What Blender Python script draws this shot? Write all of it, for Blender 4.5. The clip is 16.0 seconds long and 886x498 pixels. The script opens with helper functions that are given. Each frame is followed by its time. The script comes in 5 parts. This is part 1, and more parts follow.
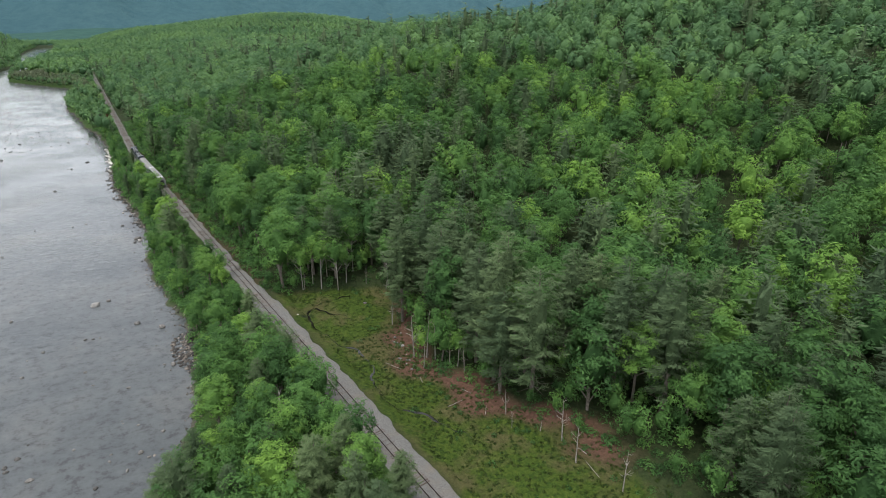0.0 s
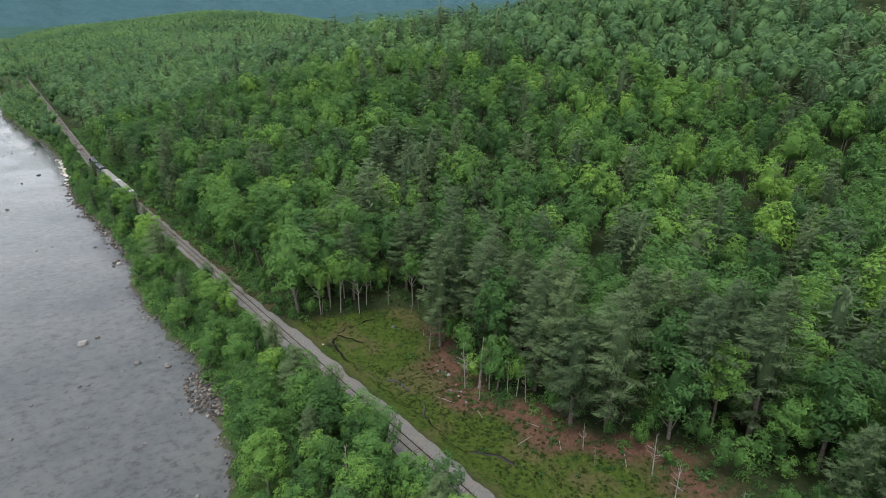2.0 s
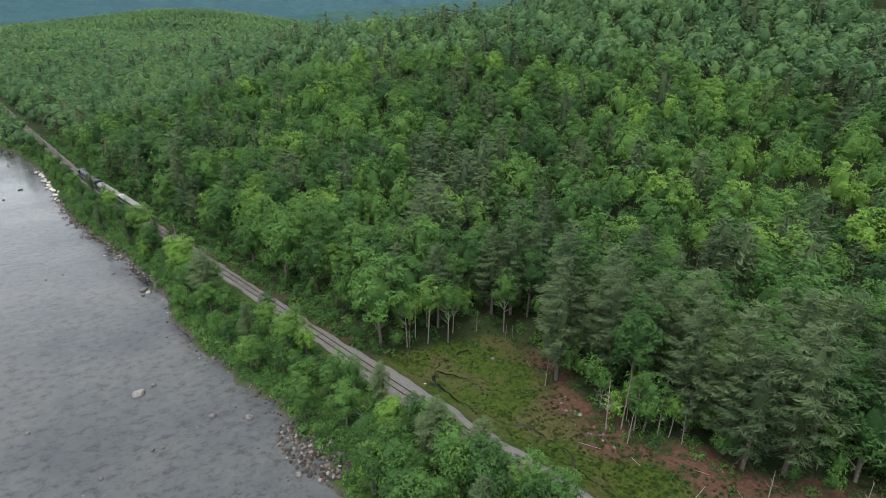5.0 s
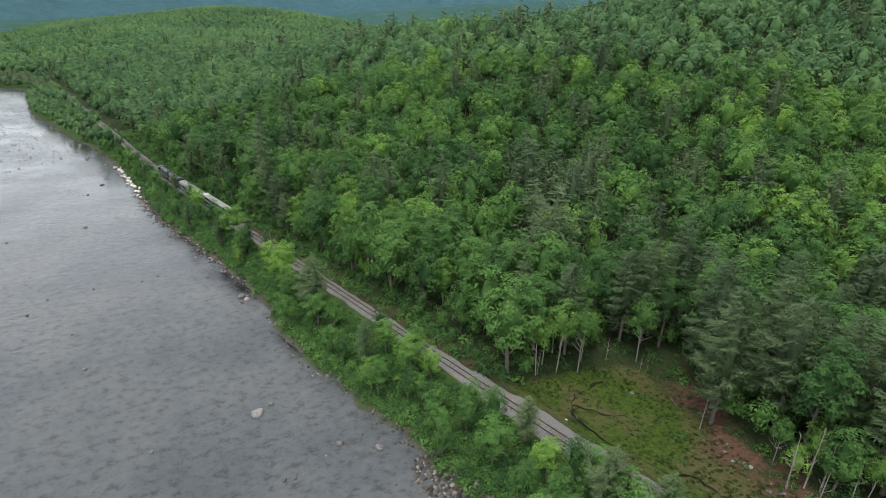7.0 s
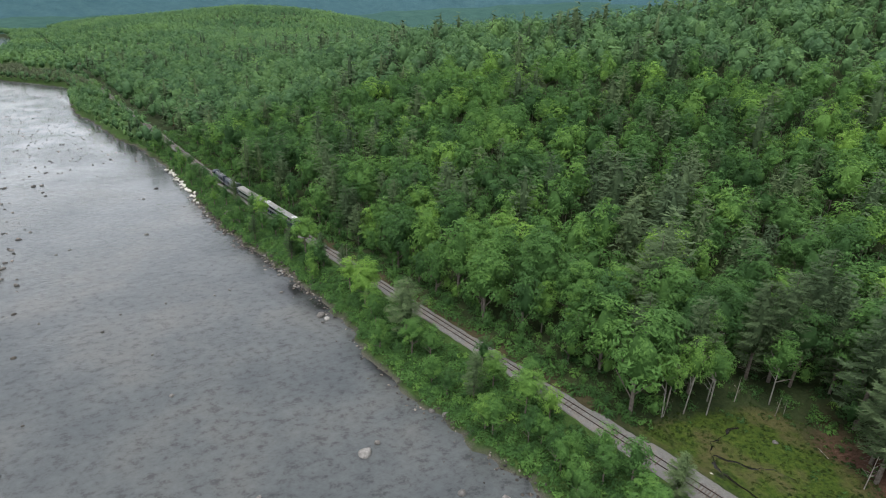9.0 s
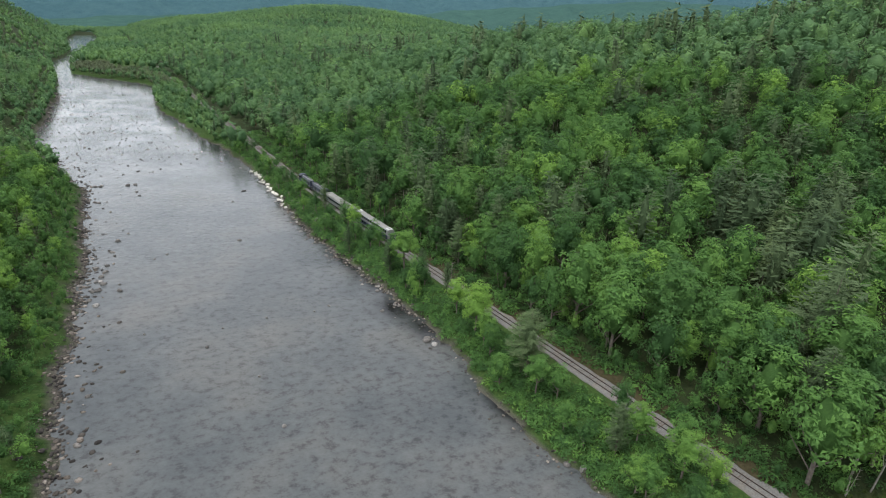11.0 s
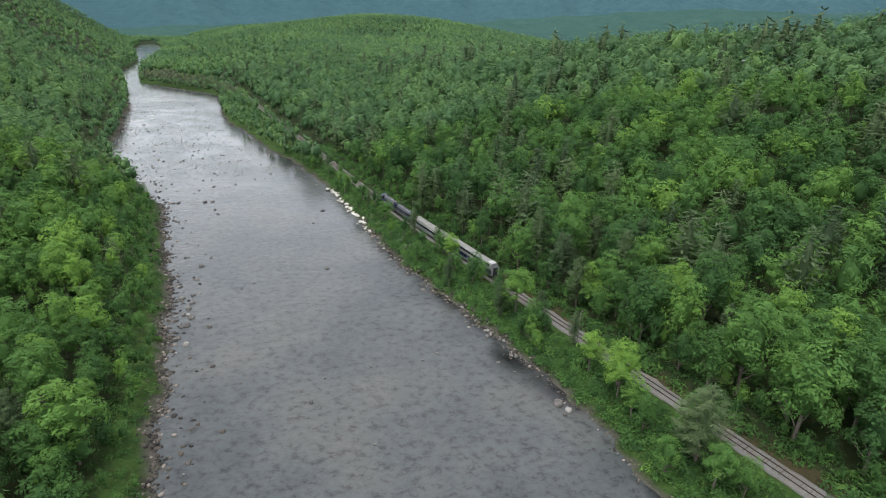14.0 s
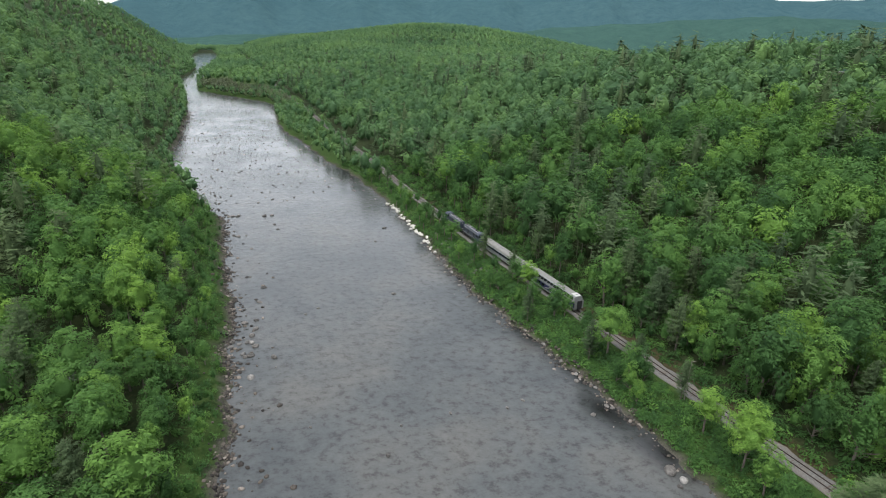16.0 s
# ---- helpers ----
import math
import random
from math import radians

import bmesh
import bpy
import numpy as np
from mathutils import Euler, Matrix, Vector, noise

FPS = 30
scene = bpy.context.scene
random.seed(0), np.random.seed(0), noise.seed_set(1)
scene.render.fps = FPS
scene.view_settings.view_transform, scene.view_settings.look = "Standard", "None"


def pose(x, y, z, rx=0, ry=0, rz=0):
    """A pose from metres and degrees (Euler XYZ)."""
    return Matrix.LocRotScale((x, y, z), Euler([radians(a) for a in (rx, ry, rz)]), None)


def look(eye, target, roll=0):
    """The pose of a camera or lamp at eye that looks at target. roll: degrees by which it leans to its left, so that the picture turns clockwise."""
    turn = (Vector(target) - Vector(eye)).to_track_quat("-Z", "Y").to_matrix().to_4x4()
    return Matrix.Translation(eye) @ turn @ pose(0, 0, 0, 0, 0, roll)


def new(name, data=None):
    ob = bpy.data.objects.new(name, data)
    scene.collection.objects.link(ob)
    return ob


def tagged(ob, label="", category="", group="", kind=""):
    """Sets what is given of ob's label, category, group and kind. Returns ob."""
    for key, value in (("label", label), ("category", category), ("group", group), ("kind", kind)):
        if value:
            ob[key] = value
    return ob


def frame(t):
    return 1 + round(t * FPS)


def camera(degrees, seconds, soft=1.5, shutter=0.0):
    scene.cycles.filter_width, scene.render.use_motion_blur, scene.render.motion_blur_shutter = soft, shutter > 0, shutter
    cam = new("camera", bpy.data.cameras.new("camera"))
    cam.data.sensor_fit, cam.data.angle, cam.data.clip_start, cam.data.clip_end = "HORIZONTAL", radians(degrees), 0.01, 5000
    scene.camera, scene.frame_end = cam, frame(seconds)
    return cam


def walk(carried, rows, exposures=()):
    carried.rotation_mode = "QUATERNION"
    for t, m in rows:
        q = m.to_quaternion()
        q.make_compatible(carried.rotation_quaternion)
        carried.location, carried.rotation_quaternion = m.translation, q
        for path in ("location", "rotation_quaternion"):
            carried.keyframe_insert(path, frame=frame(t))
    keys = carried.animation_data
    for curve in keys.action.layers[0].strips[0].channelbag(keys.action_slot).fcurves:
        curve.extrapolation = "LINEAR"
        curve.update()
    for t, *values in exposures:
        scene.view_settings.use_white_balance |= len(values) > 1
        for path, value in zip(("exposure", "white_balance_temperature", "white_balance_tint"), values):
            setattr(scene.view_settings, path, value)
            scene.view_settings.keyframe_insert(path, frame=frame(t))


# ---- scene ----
cam = camera(78.4, 16.0, 1.0)
PATH = [
    (0, (-0.015, 0.046, 73.123), (-0.014, 1.895, 72.361), 0.2),
    (0.5, (-4.728, 3.039, 73.158), (-4.649, 4.886, 72.396), 0.1),
    (1, (-9.597, 6.064, 73.147), (-9.439, 7.906, 72.385), 0.0),
    (1.5, (-14.66, 9.23, 73.217), (-14.471, 11.068, 72.453), 0.1),
    (2, (-19.875, 12.452, 73.241), (-19.702, 14.291, 72.475), 0.2),
    (2.5, (-24.693, 15.592, 73.086), (-24.527, 17.432, 72.321), 0.2),
    (3, (-29.92, 18.565, 73.017), (-29.743, 20.403, 72.25), 0.3),
    (3.2, (-32.03, 19.76, 73.012), (-31.846, 21.596, 72.242), 0.4),
    (5.3, (-53.189, 32.954, 72.901), (-52.867, 34.772, 72.133), 0.3),
    (5.5, (-55.198, 34.246, 72.868), (-54.882, 36.065, 72.101), 0.5),
    (6, (-60.341, 37.58, 72.823), (-60.064, 39.406, 72.056), 0.7),
    (6.5, (-65.704, 40.823, 72.862), (-65.461, 42.654, 72.094), 0.9),
    (7, (-70.897, 43.936, 72.851), (-70.693, 45.772, 72.083), 1.1),
    (7.5, (-76.006, 46.967, 72.941), (-75.828, 48.806, 72.174), 1.2),
    (8, (-81.122, 50.078, 73.12), (-80.957, 51.918, 72.352), 1.3),
    (8.2, (-83.072, 51.356, 73.18), (-82.908, 53.196, 72.413), 1.4),
    (10.3, (-101.534, 64.726, 74.175), (-101.481, 66.571, 73.403), 1.8),
    (10.5, (-103.164, 66.006, 74.243), (-103.137, 67.851, 73.471), 1.8),
    (11, (-107.23, 69.158, 74.394), (-107.261, 71.001, 73.619), 1.8),
    (11.5, (-111.145, 72.213, 74.545), (-111.225, 74.054, 73.768), 1.8),
    (12, (-114.945, 75.287, 74.675), (-115.071, 77.125, 73.896), 1.8),
    (12.5, (-118.482, 78.423, 74.816), (-118.632, 80.26, 74.04), 1.7),
    (13, (-122.091, 81.455, 74.864), (-122.242, 83.296, 74.097), 1.6),
    (13.5, (-125.586, 84.459, 74.956), (-125.739, 86.302, 74.196), 1.6),
    (14, (-129.004, 87.487, 75.013), (-129.183, 89.331, 74.258), 1.6),
    (14.5, (-132.318, 90.574, 75.033), (-132.542, 92.415, 74.283), 1.6),
    (15, (-135.521, 93.664, 75.153), (-135.783, 95.501, 74.409), 1.6),
    (15.5, (-138.701, 96.766, 75.219), (-138.998, 98.6, 74.48), 1.5),
    (16, (-141.705, 99.953, 75.224), (-142.029, 101.786, 74.491), 1.5),
]
walk(cam, [(t, look(eye, target, roll)) for t, eye, target, roll in PATH])

# ---- world, sun and exposure ----
world = bpy.data.worlds.new("overcast_sky")
scene.world = world
world.use_nodes = True
wn, wl = world.node_tree.nodes, world.node_tree.links
sky = wn.new("ShaderNodeTexSky")
sky.sky_type, sky.sun_disc = "NISHITA", False
SUN_EL, SUN_AZ = 74.0, 215.0
sky.sun_elevation, sky.sun_rotation = radians(SUN_EL), radians(SUN_AZ)
sky.air_density, sky.dust_density = 1.0, 1.6
grey = wn.new("ShaderNodeHueSaturation")
grey.inputs["Saturation"].default_value = 0.26
wl.new(sky.outputs[0], grey.inputs["Color"])
wl.new(grey.outputs[0], wn["Background"].inputs["Color"])
wn["Background"].inputs["Strength"].default_value = 0.2

sun_lamp = bpy.data.lights.new("sun", "SUN")
sun_lamp.energy, sun_lamp.angle, sun_lamp.color = 1.0, radians(25), (1.0, 0.97, 0.92)
sun = new("sun", sun_lamp)
sun.matrix_world = look((-60, -120, 300), (-60 + math.sin(radians(SUN_AZ)) * -100, -120 + math.cos(radians(SUN_AZ)) * -100, 300 - 100 * math.tan(radians(SUN_EL))))
scene.view_settings.exposure = 0.98

# ---- materials ----


def material(name, rough=0.7, spec=0.3):
    m = bpy.data.materials.new(name)
    m.use_nodes = True
    b = m.node_tree.nodes["Principled BSDF"]
    b.inputs["Roughness"].default_value = rough
    b.inputs["Specular IOR Level"].default_value = spec
    return m, m.node_tree.nodes, m.node_tree.links, b


def noise_node(nodes, links, scale, detail=4.0, rough=0.55, vec=None, kind="ShaderNodeTexNoise"):
    t = nodes.new(kind)
    t.inputs["Scale"].default_value = scale
    if kind == "ShaderNodeTexNoise":
        t.inputs["Detail"].default_value = detail
        t.inputs["Roughness"].default_value = rough
    if vec is None:
        vec = nodes.new("ShaderNodeNewGeometry").outputs["Position"]
    links.new(vec, t.inputs["Vector"])
    return t


def ramp(nodes, links, fac, stops):
    r = nodes.new("ShaderNodeValToRGB")
    el = r.color_ramp.elements
    while len(el) < len(stops):
        el.new(0.5)
    for e, (p, c) in zip(el, stops):
        e.position, e.color = p, (*c, 1)
    links.new(fac, r.inputs["Fac"])
    return r.outputs["Color"]


def mix(nodes, links, fac, a, b, mode="MIX"):
    m = nodes.new("ShaderNodeMix")
    m.data_type, m.blend_type = "RGBA", mode
    for sock, v in ((m.inputs[0], fac), (m.inputs[6], a), (m.inputs[7], b)):
        if isinstance(v, (int, float)):
            sock.default_value = v
        elif isinstance(v, tuple):
            sock.default_value = (*v, 1)
        else:
            links.new(v, sock)
    return m.outputs[2]


def bump(nodes, links, bsdf, height, strength, dist):
    b = nodes.new("ShaderNodeBump")
    b.inputs["Strength"].default_value, b.inputs["Distance"].default_value = strength, dist
    links.new(height, b.inputs["Height"])
    links.new(b.outputs[0], bsdf.inputs["Normal"])


def attribute(nodes, name):
    a = nodes.new("ShaderNodeAttribute")
    a.attribute_name = name
    return a.outputs["Fac"]


def leaf_material(name, stops, translucent=0.38, spec=0.12, spread=1.0):
    """Foliage: one hue for a tree, and a small change from leaf cluster to leaf cluster."""
    m, n, l, b = material(name, 0.62, spec)
    tint = attribute(n, "tint")
    col = ramp(n, l, tint, stops)
    isl = n.new("ShaderNodeNewGeometry").outputs["Random Per Island"]
    var = ramp(n, l, isl, [(0.0, (0.8, 0.82, 0.8)), (0.6, (1.0, 1.0, 1.0)), (1.0, (1.22, 1.2, 1.14))])
    col = mix(n, l, spread, col, var, "MULTIPLY")
    leafy = noise_node(n, l, 1.5, 4, 0.75)
    col = mix(n, l, 1.0, col, ramp(n, l, leafy.outputs["Fac"], [(0.3, (0.78, 0.8, 0.78)), (0.5, (1.0, 1.0, 1.0)), (0.72, (1.16, 1.14, 1.1))]), "MULTIPLY")
    bump(n, l, b, leafy.outputs["Fac"], 0.7, 0.4)
    l.new(col, b.inputs["Base Color"])
    tr = n.new("ShaderNodeBsdfTranslucent")
    l.new(col, tr.inputs["Color"])
    ms = n.new("ShaderNodeMixShader")
    ms.inputs[0].default_value = translucent
    l.new(b.outputs[0], ms.inputs[1])
    l.new(tr.outputs[0], ms.inputs[2])
    l.new(ms.outputs[0], n["Material Output"].inputs["Surface"])
    return m


BROAD = [(0.0, (0.043, 0.100, 0.033)), (0.2, (0.063, 0.138, 0.041)), (0.5, (0.094, 0.196, 0.051)), (0.75, (0.132, 0.249, 0.054)), (0.92, (0.155, 0.285, 0.057)), (1.0, (0.186, 0.325, 0.062))]
PINE = [(0.0, (0.056, 0.088, 0.045)), (0.5, (0.08, 0.118, 0.056)), (1.0, (0.104, 0.148, 0.066))]
leaf_stuff = leaf_material("broad_leaves", BROAD)
needle_stuff = leaf_material("pine_needles", PINE, 0.12, 0.04, 0.6)
# Bluer, flatter greens for distant trees: haze painted into the leaf colour.
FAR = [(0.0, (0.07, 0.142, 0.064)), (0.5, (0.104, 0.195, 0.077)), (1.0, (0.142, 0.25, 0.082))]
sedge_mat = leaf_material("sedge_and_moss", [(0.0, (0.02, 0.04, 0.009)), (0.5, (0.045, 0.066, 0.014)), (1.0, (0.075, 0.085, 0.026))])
leaf_far_haze = leaf_material("hazy_far_leaves", FAR)
willow_mat = leaf_material("willow_leaves", [(0.0, (0.085, 0.105, 0.062)), (0.5, (0.115, 0.14, 0.078)), (1.0, (0.13, 0.185, 0.085))])


def bark_material(name, dark, light):
    m, n, l, b = material(name, 0.9, 0.1)
    t = noise_node(n, l, 2.5, 6, 0.7)
    l.new(ramp(n, l, t.outputs["Fac"], [(0.3, dark), (0.7, light)]), b.inputs["Base Color"])
    bump(n, l, b, t.outputs["Fac"], 0.6, 0.05)
    return m


bark = bark_material("grey_bark", (0.07, 0.058, 0.046), (0.2, 0.175, 0.15))
pale_bark = bark_material("pale_birch_bark", (0.13, 0.118, 0.1), (0.33, 0.31, 0.28))
dead_wood = bark_material("bleached_dead_wood", (0.13, 0.115, 0.1), (0.34, 0.31, 0.275))


def ground_material():
    m, n, l, b = material("forest_floor_and_meadow", 0.95, 0.1)
    big = noise_node(n, l, 0.09, 5, 0.6)
    fine = noise_node(n, l, 1.3, 6, 0.7)
    grain = noise_node(n, l, 6.0, 4, 0.7)
    floor = ramp(n, l, fine.outputs["Fac"], [(0.3, (0.014, 0.022, 0.009)), (0.55, (0.026, 0.038, 0.014)), (0.78, (0.05, 0.045, 0.026))])
    grass = ramp(n, l, fine.outputs["Fac"], [(0.32, (0.013, 0.027, 0.006)), (0.46, (0.032, 0.056, 0.009)), (0.6, (0.05, 0.073, 0.012)), (0.74, (0.07, 0.082, 0.02))])
    grass = mix(n, l, ramp(n, l, big.outputs["Fac"], [(0.48, (0, 0, 0)), (0.6, (0.9, 0.9, 0.9))]), grass, ramp(n, l, fine.outputs["Fac"], [(0.3, (0.05, 0.05, 0.02)), (0.7, (0.08, 0.072, 0.03))]))
    soil = ramp(n, l, fine.outputs["Fac"], [(0.3, (0.06, 0.035, 0.024)), (0.6, (0.095, 0.053, 0.036)), (0.8, (0.14, 0.1, 0.075))])
    bank = ramp(n, l, fine.outputs["Fac"], [(0.3, (0.02, 0.042, 0.011)), (0.5, (0.034, 0.068, 0.016)), (0.75, (0.07, 0.09, 0.03))])
    shore = ramp(n, l, grain.outputs["Fac"], [(0.3, (0.035, 0.032, 0.028)), (0.5, (0.075, 0.068, 0.058)), (0.75, (0.16, 0.145, 0.125))])
    mud = (0.012, 0.013, 0.01)
    col = mix(n, l, attribute(n, "meadow"), floor, grass)
    col = mix(n, l, attribute(n, "bank"), col, bank)
    col = mix(n, l, attribute(n, "soil"), col, soil)
    col = mix(n, l, attribute(n, "shore"), col, shore)
    col = mix(n, l, attribute(n, "stream"), col, mud)
    l.new(col, b.inputs["Base Color"])
    bump(n, l, b, fine.outputs["Fac"], 0.8, 0.5)
    return m


def water_material():
    """Shallow water over a bed whose mottling also carries ripple tones: still patches by the bank are painted near
    black as dark reflections, the rest is ruffled.
    """
    m, n, l, b = material("river_water", 0.1, 0.5)
    b.inputs["IOR"].default_value = 1.33
    bed = noise_node(n, l, 0.035, 6, 0.6)
    stretch = n.new("ShaderNodeMapping")
    l.new(n.new("ShaderNodeNewGeometry").outputs["Position"], stretch.inputs["Vector"])
    stretch.inputs["Rotation"].default_value = (0, 0, radians(-36.9))
    stretch.inputs["Scale"].default_value = (0.78, 1.0, 1.0)
    stones = noise_node(n, l, 0.5, 8, 0.76, stretch.outputs[0])
    deep = ramp(n, l, bed.outputs["Fac"], [(0.34, (0.053, 0.06, 0.062)), (0.5, (0.071, 0.077, 0.077)), (0.66, (0.089, 0.09, 0.085))])
    # Light and dark mottles: bed stones, and ripple shading painted into the colour.
    bed_and_ripple_spots = ramp(n, l, stones.outputs["Fac"], [(0.38, (0.45, 0.44, 0.43)), (0.48, (0.92, 0.92, 0.92)), (0.64, (1.15, 1.15, 1.15))])
    col = mix(n, l, 0.8, deep, bed_and_ripple_spots, "MULTIPLY")
    # Smoothed patches take a near-black colour, painted reflections of the bank's trees.
    bank_reflection = attribute(n, "bank_reflection")
    l.new(mix(n, l, bank_reflection, col, (0.008, 0.008, 0.008)), b.inputs["Base Color"])
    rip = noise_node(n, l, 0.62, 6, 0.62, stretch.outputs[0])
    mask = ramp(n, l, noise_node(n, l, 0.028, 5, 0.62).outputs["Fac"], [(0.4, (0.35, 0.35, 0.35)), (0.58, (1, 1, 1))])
    mask = mix(n, l, bank_reflection, mask, (0.05, 0.05, 0.05))
    h = mix(n, l, 1.0, rip.outputs["Color"], mask, "MULTIPLY")
    bump(n, l, b, h, 0.9, 0.34)
    return m


def stone_material(name, dark, mid, light):
    m, n, l, b = material(name, 0.85, 0.2)
    t = noise_node(n, l, 1.8, 7, 0.7)
    col = ramp(n, l, t.outputs["Fac"], [(0.3, dark), (0.5, mid), (0.75, light)])
    rnd = n.new("ShaderNodeObjectInfo").outputs["Random"]
    col = mix(n, l, 1.0, col, ramp(n, l, rnd, [(0.0, (0.5, 0.5, 0.5)), (0.6, (0.95, 0.94, 0.92)), (1.0, (1.2, 1.19, 1.17))]), "MULTIPLY")
    l.new(col, b.inputs["Base Color"])
    bump(n, l, b, t.outputs["Fac"], 0.7, 0.15)
    return m


def gravel_material():
    m, n, l, b = material("crushed_stone_ballast", 0.95, 0.1)
    t = noise_node(n, l, 5.0, 6, 0.8)
    big = noise_node(n, l, 0.25, 4, 0.6)
    col = ramp(n, l, t.outputs["Fac"], [(0.3, (0.068, 0.066, 0.06)), (0.5, (0.126, 0.123, 0.116)), (0.72, (0.215, 0.21, 0.2))])
    col = mix(n, l, ramp(n, l, big.outputs["Fac"], [(0.5, (0, 0, 0)), (0.75, (0.6, 0.6, 0.6))]), col, (0.17, 0.14, 0.11))
    l.new(col, b.inputs["Base Color"])
    bump(n, l, b, t.outputs["Fac"], 0.8, 0.08)
    return m


def paint(name, colour, rough=0.45, metal=0.0, dirt=0.35):
    m, n, l, b = material(name, rough, 0.4)
    b.inputs["Metallic"].default_value = metal
    t = noise_node(n, l, 0.9, 6, 0.7)
    dark = tuple(c * (1 - dirt) for c in colour)
    l.new(ramp(n, l, t.outputs["Fac"], [(0.3, dark), (0.65, colour)]), b.inputs["Base Color"])
    bump(n, l, b, t.outputs["Fac"], 0.1, 0.02)
    return m


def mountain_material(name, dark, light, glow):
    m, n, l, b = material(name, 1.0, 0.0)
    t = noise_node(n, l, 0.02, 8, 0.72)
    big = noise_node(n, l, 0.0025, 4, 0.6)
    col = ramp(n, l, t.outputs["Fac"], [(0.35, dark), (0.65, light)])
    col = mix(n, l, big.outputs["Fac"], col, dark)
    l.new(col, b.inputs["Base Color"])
    # The slopes glow in their own colour, lifting their darks as haze does.
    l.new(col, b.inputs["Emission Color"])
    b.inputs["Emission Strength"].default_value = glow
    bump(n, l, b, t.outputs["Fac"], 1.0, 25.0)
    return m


ground_mat = ground_material()
water_mat = water_material()
gravel_mat = gravel_material()
rock_mat = stone_material("river_boulder_stone", (0.05, 0.048, 0.045), (0.12, 0.114, 0.107), (0.23, 0.215, 0.2))
grey_rock_mat = stone_material("grey_boulder_stone", (0.11, 0.106, 0.1), (0.2, 0.193, 0.183), (0.32, 0.31, 0.295))
pale_rock_mat = stone_material("pale_quarry_stone", (0.3, 0.29, 0.26), (0.5, 0.48, 0.44), (0.7, 0.68, 0.63))
rail_mat = paint("rusty_rail_steel", (0.045, 0.034, 0.028), 0.55, 0.6)
tie_mat = paint("weathered_sleeper_wood", (0.1, 0.08, 0.065), 0.95)

# ---- the lie of the land: s runs up the valley along the railway, n across it ----


def xy(s, n):
    return -0.6 * s + 0.8 * n, 0.8 * s + 0.6 * n


def smooth(a, b, v):
    k = np.clip((v - a) / (b - a), 0, 1)
    return k * k * (3 - 2 * k)


def track_n(s):
    return 38 + 0.018 * (s - 60) + 0.055 * 12 * np.logaddexp(0, (s - 345) / 12)


R_S = [-400, 60, 82, 93, 107, 121, 138, 160, 188, 200, 210, 240, 300, 323, 360, 408, 465, 490, 526, 570, 610, 660, 743, 777, 820, 875, 967, 1100, 1358, 1700, 2060, 2300]
R_N = [-30, -4, 4, 10, 15, 18.5, 21, 20, 20.3, 23, 25.5, 27, 26, 28, 32, 36.5, 37, 33, 32.5, 33, 29.5, 33, 45, 55, 48, 25, -13, -6, 35, 85, 110, 118]
L_S = [-400, 210, 245, 264, 297, 311, 340, 380, 400, 416, 450, 525, 557, 602, 693, 707, 900, 1157, 1230, 1300, 1400, 1500, 1660, 2030, 2300]
L_N = [-100, -57, -55, -51, -48, -44.5, -44, -40.6, -38.6, -43, -47, -57, -55, -48, -41, -37.5, -30, -27, -12, -2, 12, 14, 8, 40, 75]


def wiggle(s, k):
    return 0.7 * np.sin(s * 0.31 + k) + 0.5 * np.sin(s * 0.83 + 2 * k) + 0.3 * np.sin(s * 1.9 + k)


def right_bank(s):
    return np.interp(s, R_S, R_N) + wiggle(s, 1.0)


def left_bank(s):
    return np.interp(s, L_S, L_N) + wiggle(s, 2.3)


def hill_right(s, d):
    """Height of the wooded slope d metres beyond the railway."""
    q = (np.clip(s, 60, 600) - 250) / 200
    e = np.minimum(d, 210) / 100
    h = 4 + e * 18.4 + e * q * 21.7 - e * q * q * 7.6 + e * e * 7.8 - e * e * q * 7.3 - e ** 3 * 1.54
    h = 4 + 2.5 * np.logaddexp(0, (h - 10.5) / 2.5)
    rise = 0.30 * (1 - smooth(230, 380, s))
    return h + np.minimum(rise * np.maximum(d - 210, 0), 90) - 0.05 * np.maximum(d - 500, 0) * smooth(300, 400, s)


def hill_left(s, e):
    h = 2.6 + 0.05 * np.minimum(e, 40) + 0.66 * 10 * np.logaddexp(0, (e - 30) / 10) * smooth(290, 430, s)
    return np.where(h > 100, 100 + 40 * np.tanh((h - 100) / 40), h)


M_S = [-60, 0, 34, 51, 62, 72, 80, 91, 98, 108, 121, 128, 135, 150]
M_N = [68, 68, 68, 66, 61, 56.5, 55, 55, 58, 66, 72, 66, 50, 40]


def meadow_edge(s):
    return np.interp(s, M_S, M_N)


